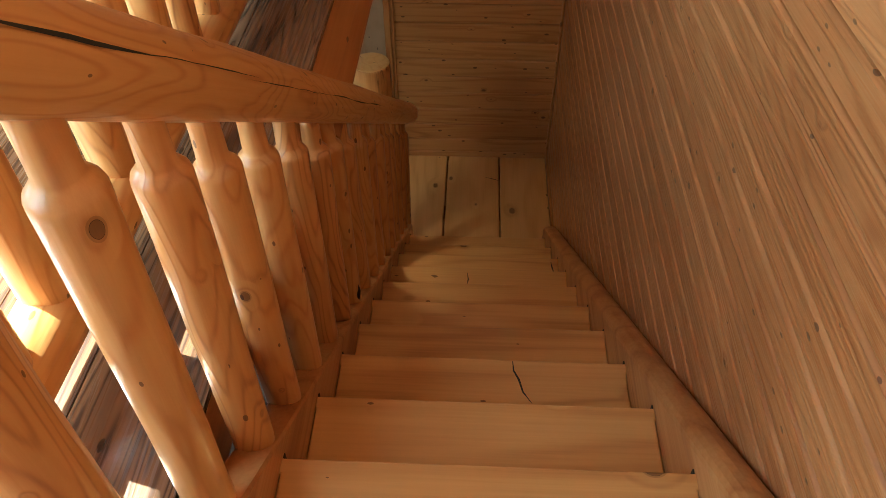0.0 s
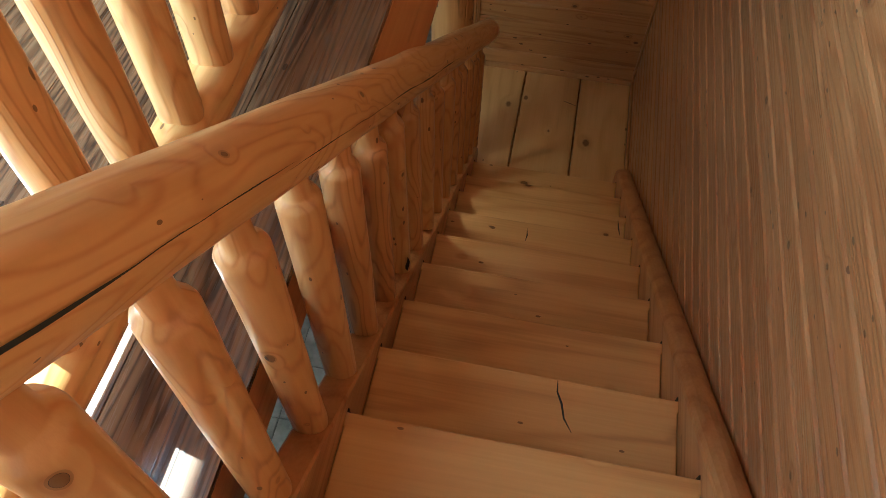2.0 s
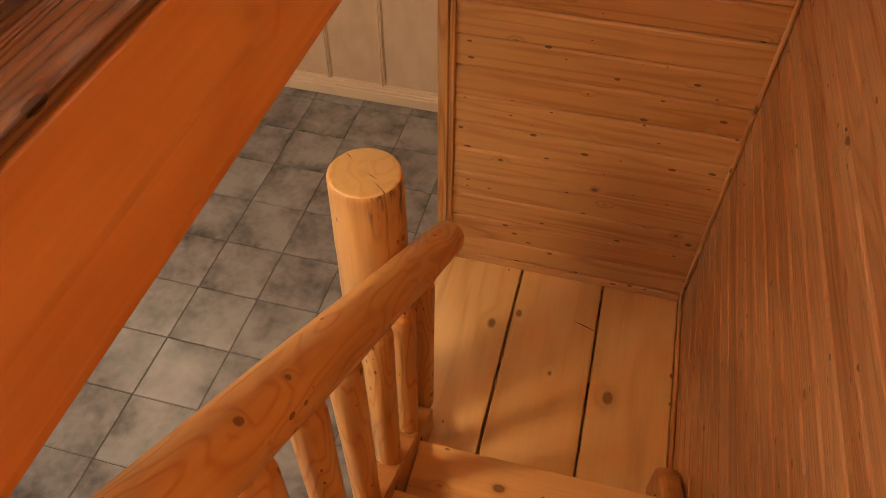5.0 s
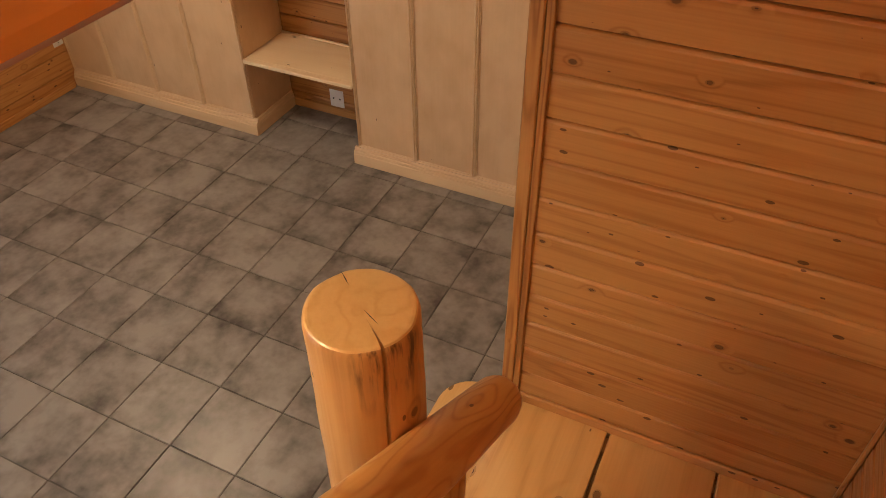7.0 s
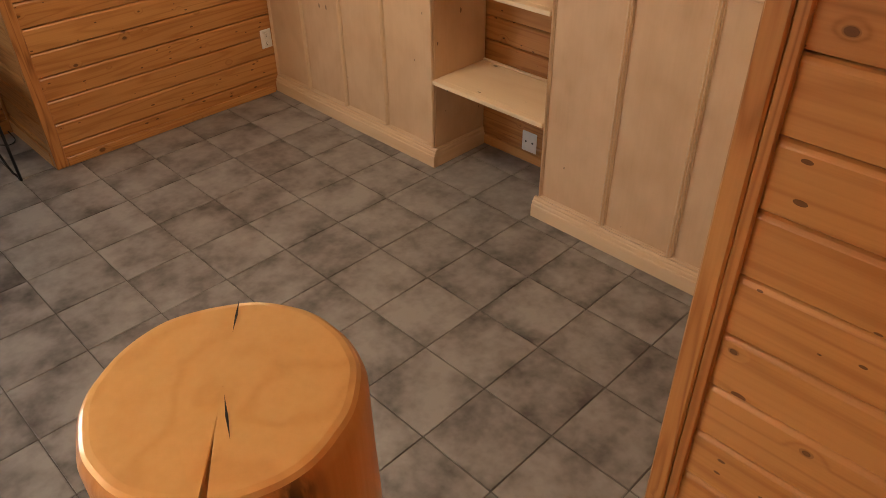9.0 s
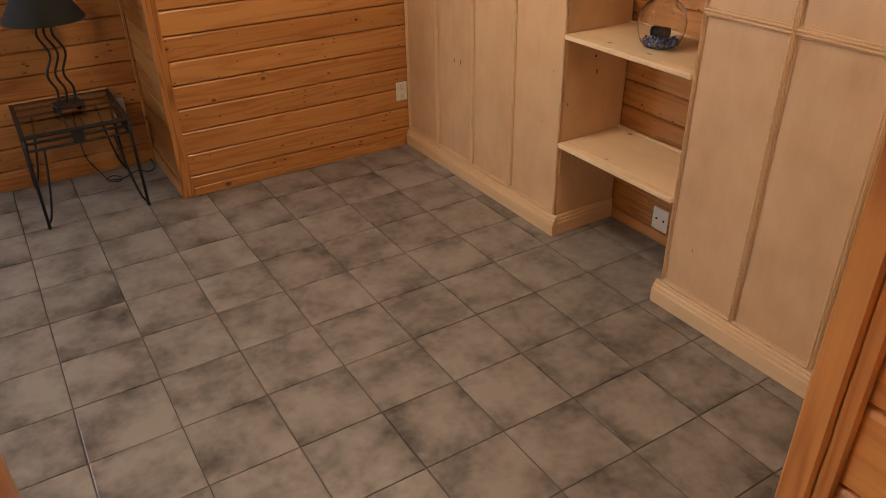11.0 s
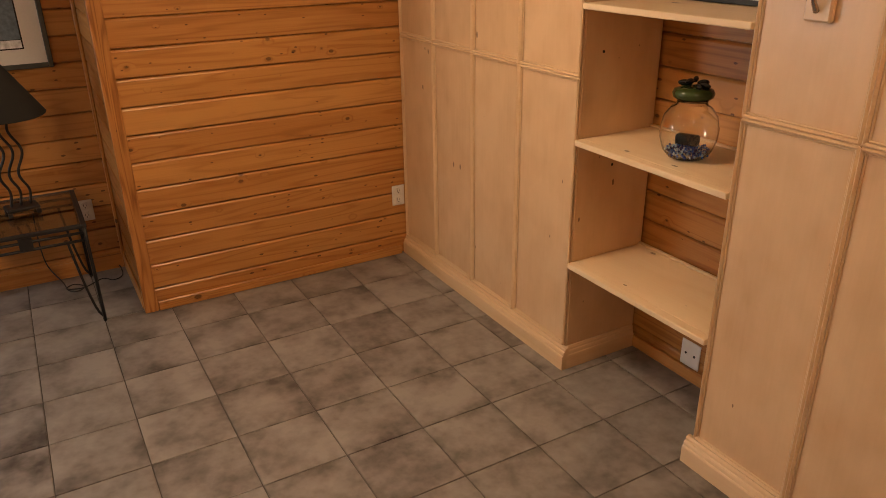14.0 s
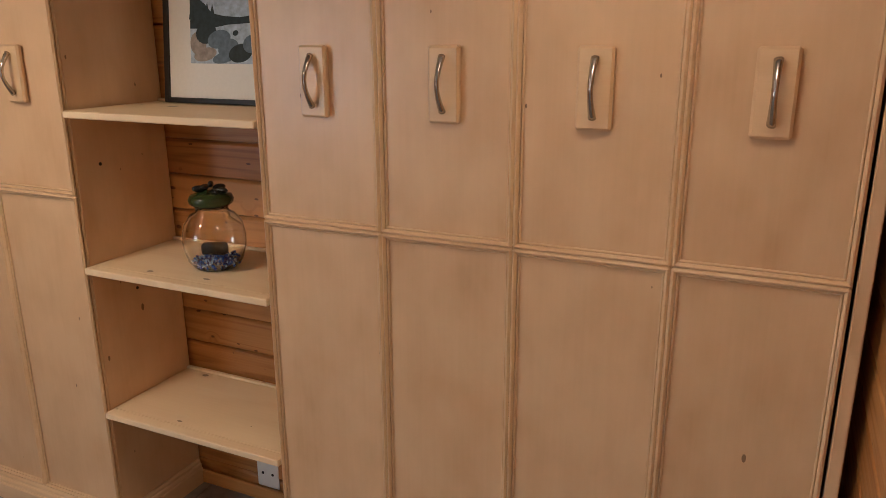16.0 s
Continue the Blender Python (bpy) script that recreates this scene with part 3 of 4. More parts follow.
split("split", [(3.215, -3.085, z2), (3.22, -3.13, z2), (3.228, -3.17, z2)], 0.007, stairs)

# landing of three wide planks on a base, with the lower rounded step
landing = tagged(holder("landing"), "low stair landing of three wide pale pine planks", "landing")
part("landing_base", prism([(2.40, -2.54), (X_RIGHT - 0.003, -2.54), (X_RIGHT - 0.003, Y_END), (2.285, Y_END), (2.285, -2.20), (2.40, -2.20)], 0.0, Z_LAND - 0.16, 0), BOARD_X, landing)
for y0, y1 in ((-2.53, -2.47), (-2.0, -1.94), (-1.57, -1.51)):
    part("bearer", box(2.42 if y0 < -2.2 else 2.29, X_RIGHT - 0.01, y0, y1, Z_LAND - 0.16, Z_LAND - 0.0345, 0.002), STRING, landing)
part("plank", prism([(2.415, -2.535), (2.632, -2.535), (2.632, Y_END - 0.002), (2.276, Y_END - 0.002), (2.276, -2.215), (2.415, -2.215)], Z_LAND - 0.034, Z_LAND, 0.005), LAND, landing)
part("plank", box(2.643, 2.994, -2.535, Y_END - 0.002, Z_LAND - 0.034, Z_LAND - 0.001, 0.005), LAND, landing)
part("plank", box(3.003, X_RIGHT - 0.0145, -2.535, Y_END - 0.002, Z_LAND - 0.034, Z_LAND, 0.005), LAND, landing)
split("split", [(2.90, -1.735, Z_LAND + 0.0006), (2.95, -1.75, Z_LAND + 0.0006), (2.992, -1.765, Z_LAND + 0.0006)], 0.006, landing)
step = tagged(holder("landing_step"), "rounded pale pine step in front of the landing", "step")
outline = [(2.274, -2.10), (2.274, -1.33)]
for k in range(9):
    a = math.radians(90 + 90 * k / 8)
    outline.append((2.115 + 0.14 * math.cos(a), -1.47 + 0.14 * math.sin(a)))
outline += [(1.975, -2.02), (2.0, -2.07), (2.05, -2.10)]
part("step_board", prism([(min(x, 2.274), min(y, Y_END - 0.02) if x > 2.24 else y) for x, y in outline], 0.228, 0.262, 0.006), LAND, step)
part("step_riser", box(2.02, 2.272, -2.06, -1.56, 0.0, 0.226, 0.004), LAND, step)


# ---- log rails ----
def log_between(a, b, r0, r1, wobble=0.05, seed=0.0, segs=28, cracks=(), round0=0.0, round1=0.0):
    """A peeled log from a to b, in its own frame with z along it; returns the mesh and its pose."""
    a, b = Vector(a), Vector(b)
    ln = (b - a).length
    prof = []
    if round0:
        prof += [(r0 * 0.25, 0.0), (r0 * 0.72, round0 * 0.12), (r0 * 0.93, round0 * 0.5)]
    n = max(8, int(ln / 0.06))
    for i in range(n + 1):
        f = i / n
        z = round0 + (ln - round0 - round1) * f
        prof.append((r0 + (r1 - r0) * f, z))
    if round1:
        prof += [(r1 * 0.93, ln - round1 * 0.5), (r1 * 0.72, ln - round1 * 0.12), (r1 * 0.25, ln)]
    bm = lathe(prof, segs, wobble, seed, cracks)
    m = Matrix.Translation(a) @ (b - a).to_track_quat("Z", "Y").to_matrix().to_4x4()
    return bm, m


def baluster(name, foot, top, r, seed, parent=None):
    """A peeled spindle: full round shaft, chamfered foot, sloping shoulder and a thin tenon at the top."""
    ln = top - foot[2]
    prof = [(r * 0.35, -0.034), (r * 0.68, -0.030), (r * 0.86, -0.020), (r * 0.95, -0.002), (r * 0.98, 0.02)]
    n = 12
    for i in range(n + 1):
        f = i / n
        prof.append((r * (0.97 + 0.07 * f), 0.035 + (ln - 0.155) * f))
    prof += [(r * 1.03, ln - 0.112), (r * 0.97, ln - 0.105), (r * 0.74, ln - 0.094), (r * 0.64, ln - 0.088), (r * 0.60, ln - 0.03), (r * 0.64, ln + 0.02)]
    ob = part(name, lathe(prof, 40, 0.05, seed, [(seed * 2.1, 0.06, ln - 0.22, 0.010)] if int(seed * 10) % 3 == 0 else ()), LOG, parent, smooth=True)
    ob.matrix_basis = pose(*foot, random.uniform(-0.6, 0.6), random.uniform(-0.6, 0.6), random.uniform(0, 360))
    return ob


rail = tagged(holder("stair_railing"), "stair railing of peeled honey-coloured logs with turned-down spindles", "railing")


def rail_z(y):
    return 1.285 + (-2.14 - y) * 0.7185


bm, m = log_between((2.428, -2.055, rail_z(-2.055)), (2.41, -5.50, rail_z(-5.50)), 0.060, 0.059, 0.05, 3.1, 48, [(4.3, 1.9, 3.2, 0.012)], 0.05, 0.05)
part("handrail", bm, LOG, rail, smooth=True, at=m)
for i in range(16):
    y = -5.135 + 0.188 * i
    z = Z_LAND + RISE * 10 - (y - Y_TOP) * RISE / RUN + 0.05
    baluster("baluster", (2.402, y, z), rail_z(y) - 0.045, 0.0395, 0.37 * i + 0.2, rail)
baluster("baluster", (2.37, -5.31, Z_UP), rail_z(-5.31) - 0.04, 0.045, 5.3, rail)



def rail_crack(lean, y0, y1, width, seed):
    """A drying crack along the handrail, on the side that leans up by that angle."""
    bm = bmesh.new()
    rows = []
    n = int(abs(y1 - y0) / 0.03)
    for i in range(n + 1):
        f = i / n
        y = y0 + (y1 - y0) * f
        a = math.radians(lean) + 0.10 * noise.noise((seed, y * 3.0, 0.0)) + 0.03 * noise.noise((seed, y * 17.0, 4.0))
        w = width * (0.25 + abs(noise.noise((seed + 7.0, y * 4.0, 1.0))) * 2.2) * min(1.0, 8 * f, 8 * (1 - f)) / 0.062
        x = 2.41 + 0.018 * (y + 5.5) / 3.445
        rows.append([bm.verts.new((x + 0.0622 * math.cos(q), y + 0.0622 * math.sin(q) * 0.584, rail_z(y) + 0.0622 * math.sin(q) * 0.812)) for q in (a - w / 2, a + w / 2)])
    for p, q in zip(rows, rows[1:]):
        bm.faces.new((p[0], p[1], q[1], q[0]))
    bmesh.ops.recalc_face_normals(bm, faces=bm.faces)
    part("crack", bm, SLOT, rail, "dark drying crack along the log")


rail_crack(9, -5.30, -4.70, 0.0032, 1.0)
rail_crack(4, -4.76, -3.40, 0.0026, 5.0)

mark = bmesh.new()
curve = [(-0.62, 0.012), (-0.60, 0.030), (-0.54, 0.045), (-0.50, 0.062), (-0.52, 0.085)]
for (a0, h0), (a1, h1), w0, w1 in zip(curve, curve[1:], (0.002, 0.011, 0.014, 0.007), (0.011, 0.014, 0.007, 0.001)):
    mark.faces.new([mark.verts.new((2.402 + 0.0412 * math.cos(a + w * 18 * side), -4.007 + 0.0412 * math.sin(a + w * 18 * side), 1.83 + h)) for a, h, w, side in ((a0, h0, w0, -1), (a0, h0, w0, 1), (a1, h1, w1, 1), (a1, h1, w1, -1))])
part("bark_mark", mark, SLOT, rail, "dark curved bark mark on one spindle")

post = tagged(holder("newel_post", pose(2.276, -2.361, 0, 0, 0, -62)), "thick peeled log newel post with a deep drying crack", "post")
prof = [(0.112 - 0.012 * (z / 1.74), z) for z in np.linspace(0.0, 1.735, 30)]
bm = lathe([(r, float(z)) for r, z in prof] + [(0.0985, 1.741), (0.0955, 1.746)], 220, 0.05, 7.7, [(0.35, 0.9, 1.9, 0.045)], cap=False)
part("shaft", bm, POSTSTAIN, post, smooth=True)
bm = lathe([(0.0955, 1.746), (0.0925, 1.7485), (0.088, 1.7495), (0.06, 1.750), (0.03, 1.750), (0.0004, 1.750)], 220, 0.05, 7.7, [(0.35, 0.4, 1.9, 0.045)], cap=False)
part("end_grain", bm, SAPWOOD, post, "pale sawn log end", smooth=False)
for a, r0, r1 in ((0.62, 0.008, 0.05), (-2.75, 0.055, 0.094)):
    bm = bmesh.new()
    c, s = math.cos(a), math.sin(a)
    pts = [(r0, 0.0004), ((r0 + r1) / 2, 0.0012), (r1, 0.0004), ((r0 + r1) / 2, -0.0008)]
    f = bm.faces.new([bm.verts.new((c * r - s * w, s * r + c * w, 1.7508)) for r, w in pts])
    part("crack", bm, SLOT, post)

guard = tagged(holder("guard_railing"), "upper floor guard railing of peeled logs with sunlit spindles", "railing")
bm, m = log_between((2.078, -6.6, Z_UP + 0.118), (2.078, -1.6, Z_UP + 0.118), 0.062, 0.064, 0.05, 1.3, 36, [(2.9, 1.5, 4.5, 0.010)])
part("bottom_rail", bm, LOG, guard, smooth=True, at=m)
bm, m = log_between((2.078, -6.6, Z_UP + 0.98), (2.078, -1.6, Z_UP + 0.98), 0.064, 0.062, 0.05, 2.3, 36)
part("top_rail", bm, LOG, guard, smooth=True, at=m)
for y in (-6.66, -1.54):
    bm, m = log_between((2.078, y, Z_UP), (2.078, y, Z_UP + 1.1), 0.075, 0.07, 0.05, y, 36)
    part("post", bm, LOG, guard, smooth=True, at=m)
for i in range(28):
    baluster("baluster", (2.078, -6.3525 + 0.16655 * i, Z_UP + 0.168), Z_UP + 0.94, 0.046, 0.53 * i + 0.11, guard)

# ---- cabinets ----
def moulding_ring(x0, x1, z0, z1, w=0.012, d=0.014):
    """A raised frame round a panel, with a stepped profile."""
    bm = bmesh.new()
    for e, dep in ((0.0, d), (w, d * 0.45)):
        a, b_, c, dd, ww = x0 + e, x1 - e, z0 + e, z1 - e, (w if e == 0 else w * 0.55)
        q = 0.0052 if e == 0 else 0.0025
        box(a, a + ww, -dep, 0, c, dd, q, bm)
        box(b_ - ww, b_, -dep, 0, c, dd, q, bm)
        box(a + ww * 0.3, b_ - ww * 0.3, -dep - 0.0006, 0, c, c + ww, q, bm)
        box(a + ww * 0.3, b_ - ww * 0.3, -dep - 0.0006, 0, dd - ww, dd, q, bm)
    return bm


def handle_mesh():
    pts = []
    for k in range(17):
        f = k / 16
        pts.append((0, -0.004 - 0.030 * math.sin(math.pi * f), -0.065 + 0.130 * f))
    return tube(pts, lambda f: 0.0105 - 0.0035 * math.sin(math.pi * f), 12, flat=0.8)


def moulded(profile, length):
    """A moulding of one section, run along x; the profile is (out, up)."""
    bm = bmesh.new()
    ends = [[bm.verts.new((x, -o, z)) for o, z in profile] for x in (0, length)]
    n = len(profile)
    for i in range(n):
        bm.faces.new((ends[0][i], ends[0][(i + 1) % n], ends[1][(i + 1) % n], ends[1][i]))
    bm.faces.new(ends[0])
    bm.faces.new(ends[1][::-1])
    bmesh.ops.recalc_face_normals(bm, faces=bm.faces)
    return bm


SKIRT = [(0, 0), (0.036, 0), (0.036, 0.066), (0.033, 0.070), (0.029, 0.071), (0.029, 0.084), (0.026, 0.089), (0.020, 0.091), (0.020, 0.100), (0.014, 0.108), (0, 0.108)]


def cabinet(label, edges, middles, x_left, x_right, skirt_from, skirt_to, return_side):
    cab = tagged(holder("cabinet"), label, "cabinet", group="fold-down bed cabinets")
    part("body", box(x_left, x_right, Y_FACE + 0.004, 0.515, 0.0, 2.20, 0.002), MAPLE, cab)
    zm = 1.309
    for a, b_, c in zip(edges, edges[1:], middles):
        for z0, z1 in ((0.112, zm), (zm, 2.18)):
            pan = part("panel", box(a + 0.0003, b_ - 0.0003, Y_FACE - 0.004, Y_FACE + 0.0035, z0 + 0.0003, z1 - 0.0003, 0), MAPLE, cab)
            part("moulding", moulding_ring(a + 0.0004, b_ - 0.0004, z0 + 0.0004, z1 - 0.0004), MAPLE_X, pan, at=pose(0, Y_FACE - 0.004, 0))
        plate = part("handle_plate", box(c - 0.041, c + 0.041, Y_FACE - 0.026, Y_FACE - 0.0045, 1.606, 1.790, 0.006), MAPLE_X, cab, "small bevelled maple back plate")
        part("handle", handle_mesh(), CHROME, plate, "bowed brushed nickel handle", smooth=True, at=pose(c, Y_FACE - 0.026, 1.700))
    # stepped skirting along the front and round the open side
    part("skirting", moulded(SKIRT, skirt_to - skirt_from), MAPLE_X, cab, at=pose(skirt_from, Y_FACE + 0.0005, 0))
    small = [(o * 0.6, z) for o, z in SKIRT]
    if return_side > 0:
        part("skirting", moulded(small, 0.40), MAPLE_X, cab, at=pose(x_right + 0.0005, Y_FACE - 0.008, 0, 0, 0, 90))
    else:
        part("skirting", moulded(small, 0.40), MAPLE_X, cab, at=pose(x_left - 0.0005, Y_FACE + 0.392, 0, 0, 0, -90))
    return cab


cabinet("tall pale maple panelled cabinet with four handles beside the board wall", [-1.607, -1.236, -0.853, -0.470, -0.068], [-1.417, -1.040, -0.657, -0.265], X_WEST + 0.001, -0.066, X_WEST + 0.002, -0.045, 1)
cabinet("tall pale maple panelled cabinet with four handles beside the niche", [0.694, 1.079, 1.447, 1.825, 2.186], [0.892, 1.266, 1.632, 1.997], 0.690, 2.188, 0.668, 2.22, -1)
filler = tagged(holder("filler_panel"), "narrow pale maple filler strip beside the cabinet", "panel")
part("face_strip", box(2.1935, 2.222, Y_FACE - 0.012, Y_FACE + 0.008, 0.108, 2.2, 0.003), MAPLE, filler)
part("side_panel", box(2.198, 2.222, Y_FACE + 0.0085, 0.515, 0.108, 2.2, 0.002), MAPLE, filler)

for z, n_ in ((0.525, 0), (1.065, 1), (1.588, 2), (2.08, 3)):
    shelf = tagged(holder("shelf", pose(0.312, 0, z)), "pale pine shelf board set between the two cabinets", "shelf", group="niche shelves")
    part("board", box(-0.3765, 0.3765, Y_FACE + 0.0215, 0.511, -0.022, -0.0005, 0.001), SHELF, shelf)
    part("edge_band", box(-0.3765, 0.3765, Y_FACE - 0.022, Y_FACE + 0.021, -0.0235, 0, 0.003), SHELF, shelf, "pale knotty pine front edge")
    part("back_strip", box(-0.3765, 0.3765, 0.494, 0.511, 0, 0.010, 0.002), SHELF, shelf)
for x, y, z in ((-0.0655, 0.21, 0.43), (-0.0655, 0.235, 0.43), (-0.0655, 0.30, 0.93), (-0.0655, 0.21, 1.40)):
    tagged(part("shelf_pin_hole", lathe([(0.006, 0.0), (0.006, 0.0015)], 12), SLOT, at=pose(x, y, z, 0, 90, 0)), "small dark shelf pin hole in the cabinet side", "hole")


def outlet(at, wide, label):
    o = tagged(holder("wall_outlet", at), label, "outlet")
    w = 0.052 if wide else 0.04
    part("cover_plate", box(-w, w, -0.006, 0, -0.062, 0.062, 0.004, segs=2), PLATE, o)
    if wide:
        for x in (-0.024, 0.024):
            part("socket", lathe([(0.006, 0), (0.006, 0.0015)], 14), SLOT, o, at=pose(x, -0.006, 0, 90, 0, 0))
    else:
        for z in (-0.028, 0.028):
            s = part("socket", box(-0.017, 0.017, -0.0085, -0.0062, z - 0.019, z + 0.019, 0.005, segs=2), PLATE, o)
            for x, h in ((-0.007, 0.008), (0.007, 0.006)):
                part("slot", box(x - 0.0012, x + 0.0012, -0.0092, -0.0086, z - h + 0.004, z + h + 0.002, 0), SLOT, s)
            part("slot", box(-0.003, 0.003, -0.0092, -0.0086, z - 0.014, z - 0.008, 0), SLOT, s)
    return o


outlet(pose(X_WEST, 0.052, 0.378, 0, 0, 90), False, "white duplex wall outlet on the pine boards")
outlet(pose(0.285, 0.525, 0.118, 0, 0, 0), True, "white blank cover plate low in the niche")
outlet(pose(X_ALCOVE, -1.60, 0.385, 0, 0, 90), False, "white duplex wall outlet behind the table")

# ---- jar on the shelf ----
jar = tagged(holder("glass_jar", pose(0.335, 0.285, 1.0655, 0, 0, 20) @ Matrix.Diagonal((0.8, 0.8, 1, 1))), "round clear glass jar with green lid and blue pebbles", "jar")
outer = [(0.05, 0.0), (0.085, 0.004), (0.112, 0.03), (0.128, 0.075), (0.130, 0.11), (0.118, 0.155), (0.09, 0.185), (0.068, 0.195), (0.066, 0.206), (0.070, 0.210)]
inner = [(0.066, 0.209), (0.0625, 0.196), (0.085, 0.181), (0.114, 0.152), (0.126, 0.11), (0.124, 0.075), (0.108, 0.033), (0.082, 0.009), (0.03, 0.006)]
part("bowl", lathe(outer + inner, 48), GLASS, jar, smooth=True)
lid = part("lid", lathe([(0.03, 0.2115), (0.072, 0.212), (0.088, 0.222), (0.092, 0.235), (0.084, 0.248), (0.05, 0.258), (0.01, 0.262)], 40), GREENGLASS, jar, "glazed dark green lid", smooth=True)
bm = bmesh.new()
for k in range(7):
    a = k * 0.9
    bmesh.ops.create_uvsphere(bm, u_segments=10, v_segments=6, radius=1, matrix=Matrix.Translation((0.045 * math.cos(a), 0.035 * math.sin(a), 0.262 + 0.008 * (k % 3))) @ Matrix.Rotation(a, 4, "Z") @ Matrix.Diagonal((0.03, 0.012, 0.011, 1)))
part("lid_ornament", bm, BLACKCERAMIC, lid, "black modelled ornament", smooth=True)
BLUES = [plain("blue pebble", c, 0.25, 0, 0.2, 90) for c in ((0.03, 0.14, 0.60), (0.35, 0.55, 0.85), (0.02, 0.04, 0.22))]
for bi, mt in enumerate(BLUES):
    bm = bmesh.new()
    for k in range(110):
        a, rr = random.uniform(0, 6.28), 0.10 * math.sqrt(random.random())
        z = 0.012 + 0.028 * random.random() * (1 - 0.3 * rr / 0.1) + 0.25 * max(0, rr - 0.08)
        bmesh.ops.create_icosphere(bm, subdivisions=1, radius=random.uniform(0.004, 0.0075), matrix=Matrix.Translation((rr * math.cos(a), rr * math.sin(a), z)))
    tagged(part("pebbles", bm, mt, jar, "glossy blue pebbles", smooth=True), kind="stuff")
bm = box(-0.055, 0.05, -0.025, 0.025, 0.045, 0.085, 0.012, segs=3)
part("driftwood", bm, BLACKCERAMIC, jar, "dark block lying on the pebbles", smooth=True)

# ---- picture leaning on the top shelf ----
pic = tagged(holder("framed_picture", pose(0.30, 0.455, 1.589, -6, 0, 0)), "black framed lakeside print with wide white mat on the shelf", "picture")
W, H, B = 0.56, 0.47, 0.018
bm = box(-W / 2, -W / 2 + B, -0.012, 0.012, 0, H, 0.002)
box(W / 2 - B, W / 2, -0.012, 0.012, 0, H, 0.002, bm)
box(-W / 2 + B, W / 2 - B, -0.012, 0.012, 0, B, 0.002, bm)
box(-W / 2 + B, W / 2 - B, -0.012, 0.012, H - B, H, 0.002, bm)
part("frame", bm, FRAMEBLACK, pic)
part("mat_board", box(-W / 2 + B, W / 2 - B, 0.0, 0.006, B, H - B, 0), MATBOARD, pic)


def print_shape(pts, y, material, name="print_shape"):
    bm = bmesh.new()
    bm.faces.new([bm.verts.new((x, y, z)) for x, z in pts])
    return part(name, bm, material, pic)


def oval(cx, cz, rx, rz, tilt=0.0, n=18):
    return [(cx + rx * math.cos(2 * math.pi * k / n) * math.cos(tilt) - rz * math.sin(2 * math.pi * k / n) * math.sin(tilt), cz + rx * math.cos(2 * math.pi * k / n) * math.sin(tilt) + rz * math.sin(2 * math.pi * k / n) * math.cos(tilt)) for k in range(n)]


ink = [plain("print ink", c, 0.8, 0, 0.25, 50) for c in ((0.42, 0.52, 0.62), (0.03, 0.045, 0.05), (0.13, 0.18, 0.23), (0.32, 0.28, 0.25), (0.72, 0.74, 0.76))]
part("print", box(-0.165, 0.165, -0.002, -0.0005, 0.135, 0.36, 0), ink[0], pic)
print_shape([(-0.165, 0.25), (-0.165, 0.36), (-0.13, 0.35), (-0.10, 0.33), (-0.07, 0.30), (-0.02, 0.29), (0.05, 0.285), (0.165, 0.30), (0.165, 0.27), (0.0, 0.262), (-0.08, 0.25)], -0.0026, ink[1])
for cx, cz, rx, rz, mi in ((-0.13, 0.20, 0.035, 0.04, 3), (-0.095, 0.235, 0.045, 0.035, 1), (-0.04, 0.215, 0.05, 0.03, 2), (0.0, 0.185, 0.045, 0.032, 2), (-0.10, 0.165, 0.05, 0.022, 3), (0.05, 0.17, 0.05, 0.03, 1), (0.10, 0.20, 0.04, 0.03, 2), (-0.02, 0.155, 0.05, 0.018, 2), (0.03, 0.235, 0.012, 0.009, 1)):
    print_shape(oval(cx, cz, rx, rz, 0.2), -0.0028 - 0.0002 * (cx + 0.2), ink[mi])
for k in range(5):
    x = -0.155 + 0.022 * k
    print_shape([(x - 0.014, 0.28), (x + 0.014, 0.28), (x, 0.355 - 0.006 * k)], -0.0034, ink[1])

# picture hung in the alcove
pw = tagged(holder("wall_picture", pose(X_ALCOVE + 0.012, -1.93, 1.20, 0, 0, 90)), "framed dark print with pale mat hung on the pine wall", "picture")
bm = box(-0.33, -0.305, -0.012, 0.012, 0, 0.60, 0.003)
box(0.305, 0.33, -0.012, 0.012, 0, 0.60, 0.003, bm)
box(-0.305, 0.305, -0.012, 0.012, 0, 0.025, 0.003, bm)
box(-0.305, 0.305, -0.012, 0.012, 0.575, 0.60, 0.003, bm)
part("frame", bm, FRAMEGREY, pw)
part("mat_board", box(-0.305, 0.305, 0.0, 0.006, 0.025, 0.575, 0), MATBOARD, pw)
part("print_border", box(-0.21, 0.21, -0.003, -0.001, 0.10, 0.50, 0), FRAMEBLACK, pw)
part("print", box(-0.203, 0.203, -0.006, -0.0035, 0.15, 0.495, 0), ink[2], pw, "dark blue print")
part("print_margin", box(-0.203, 0.203, -0.006, -0.0035, 0.107, 0.147, 0), ink[4], pw)

# ---- glass-topped iron table with lamp ----
table = tagged(holder("side_table", pose(-1.945, -1.915, 0)), "black wrought-iron side table with a smoked glass top", "table")
TX, TY, TZ = 0.31, 0.275, 0.535
bm = box(-TX, TX, -TY, -TY + 0.025, TZ - 0.018, TZ, 0.003)
box(-TX, TX, TY - 0.025, TY, TZ - 0.018, TZ, 0.003, bm)
box(-TX, -TX + 0.025, -TY + 0.025, TY - 0.025, TZ - 0.018, TZ, 0.003, bm)
box(TX - 0.025, TX, -TY + 0.025, TY - 0.025, TZ - 0.018, TZ, 0.003, bm)
part("top_frame", bm, IRON, table)
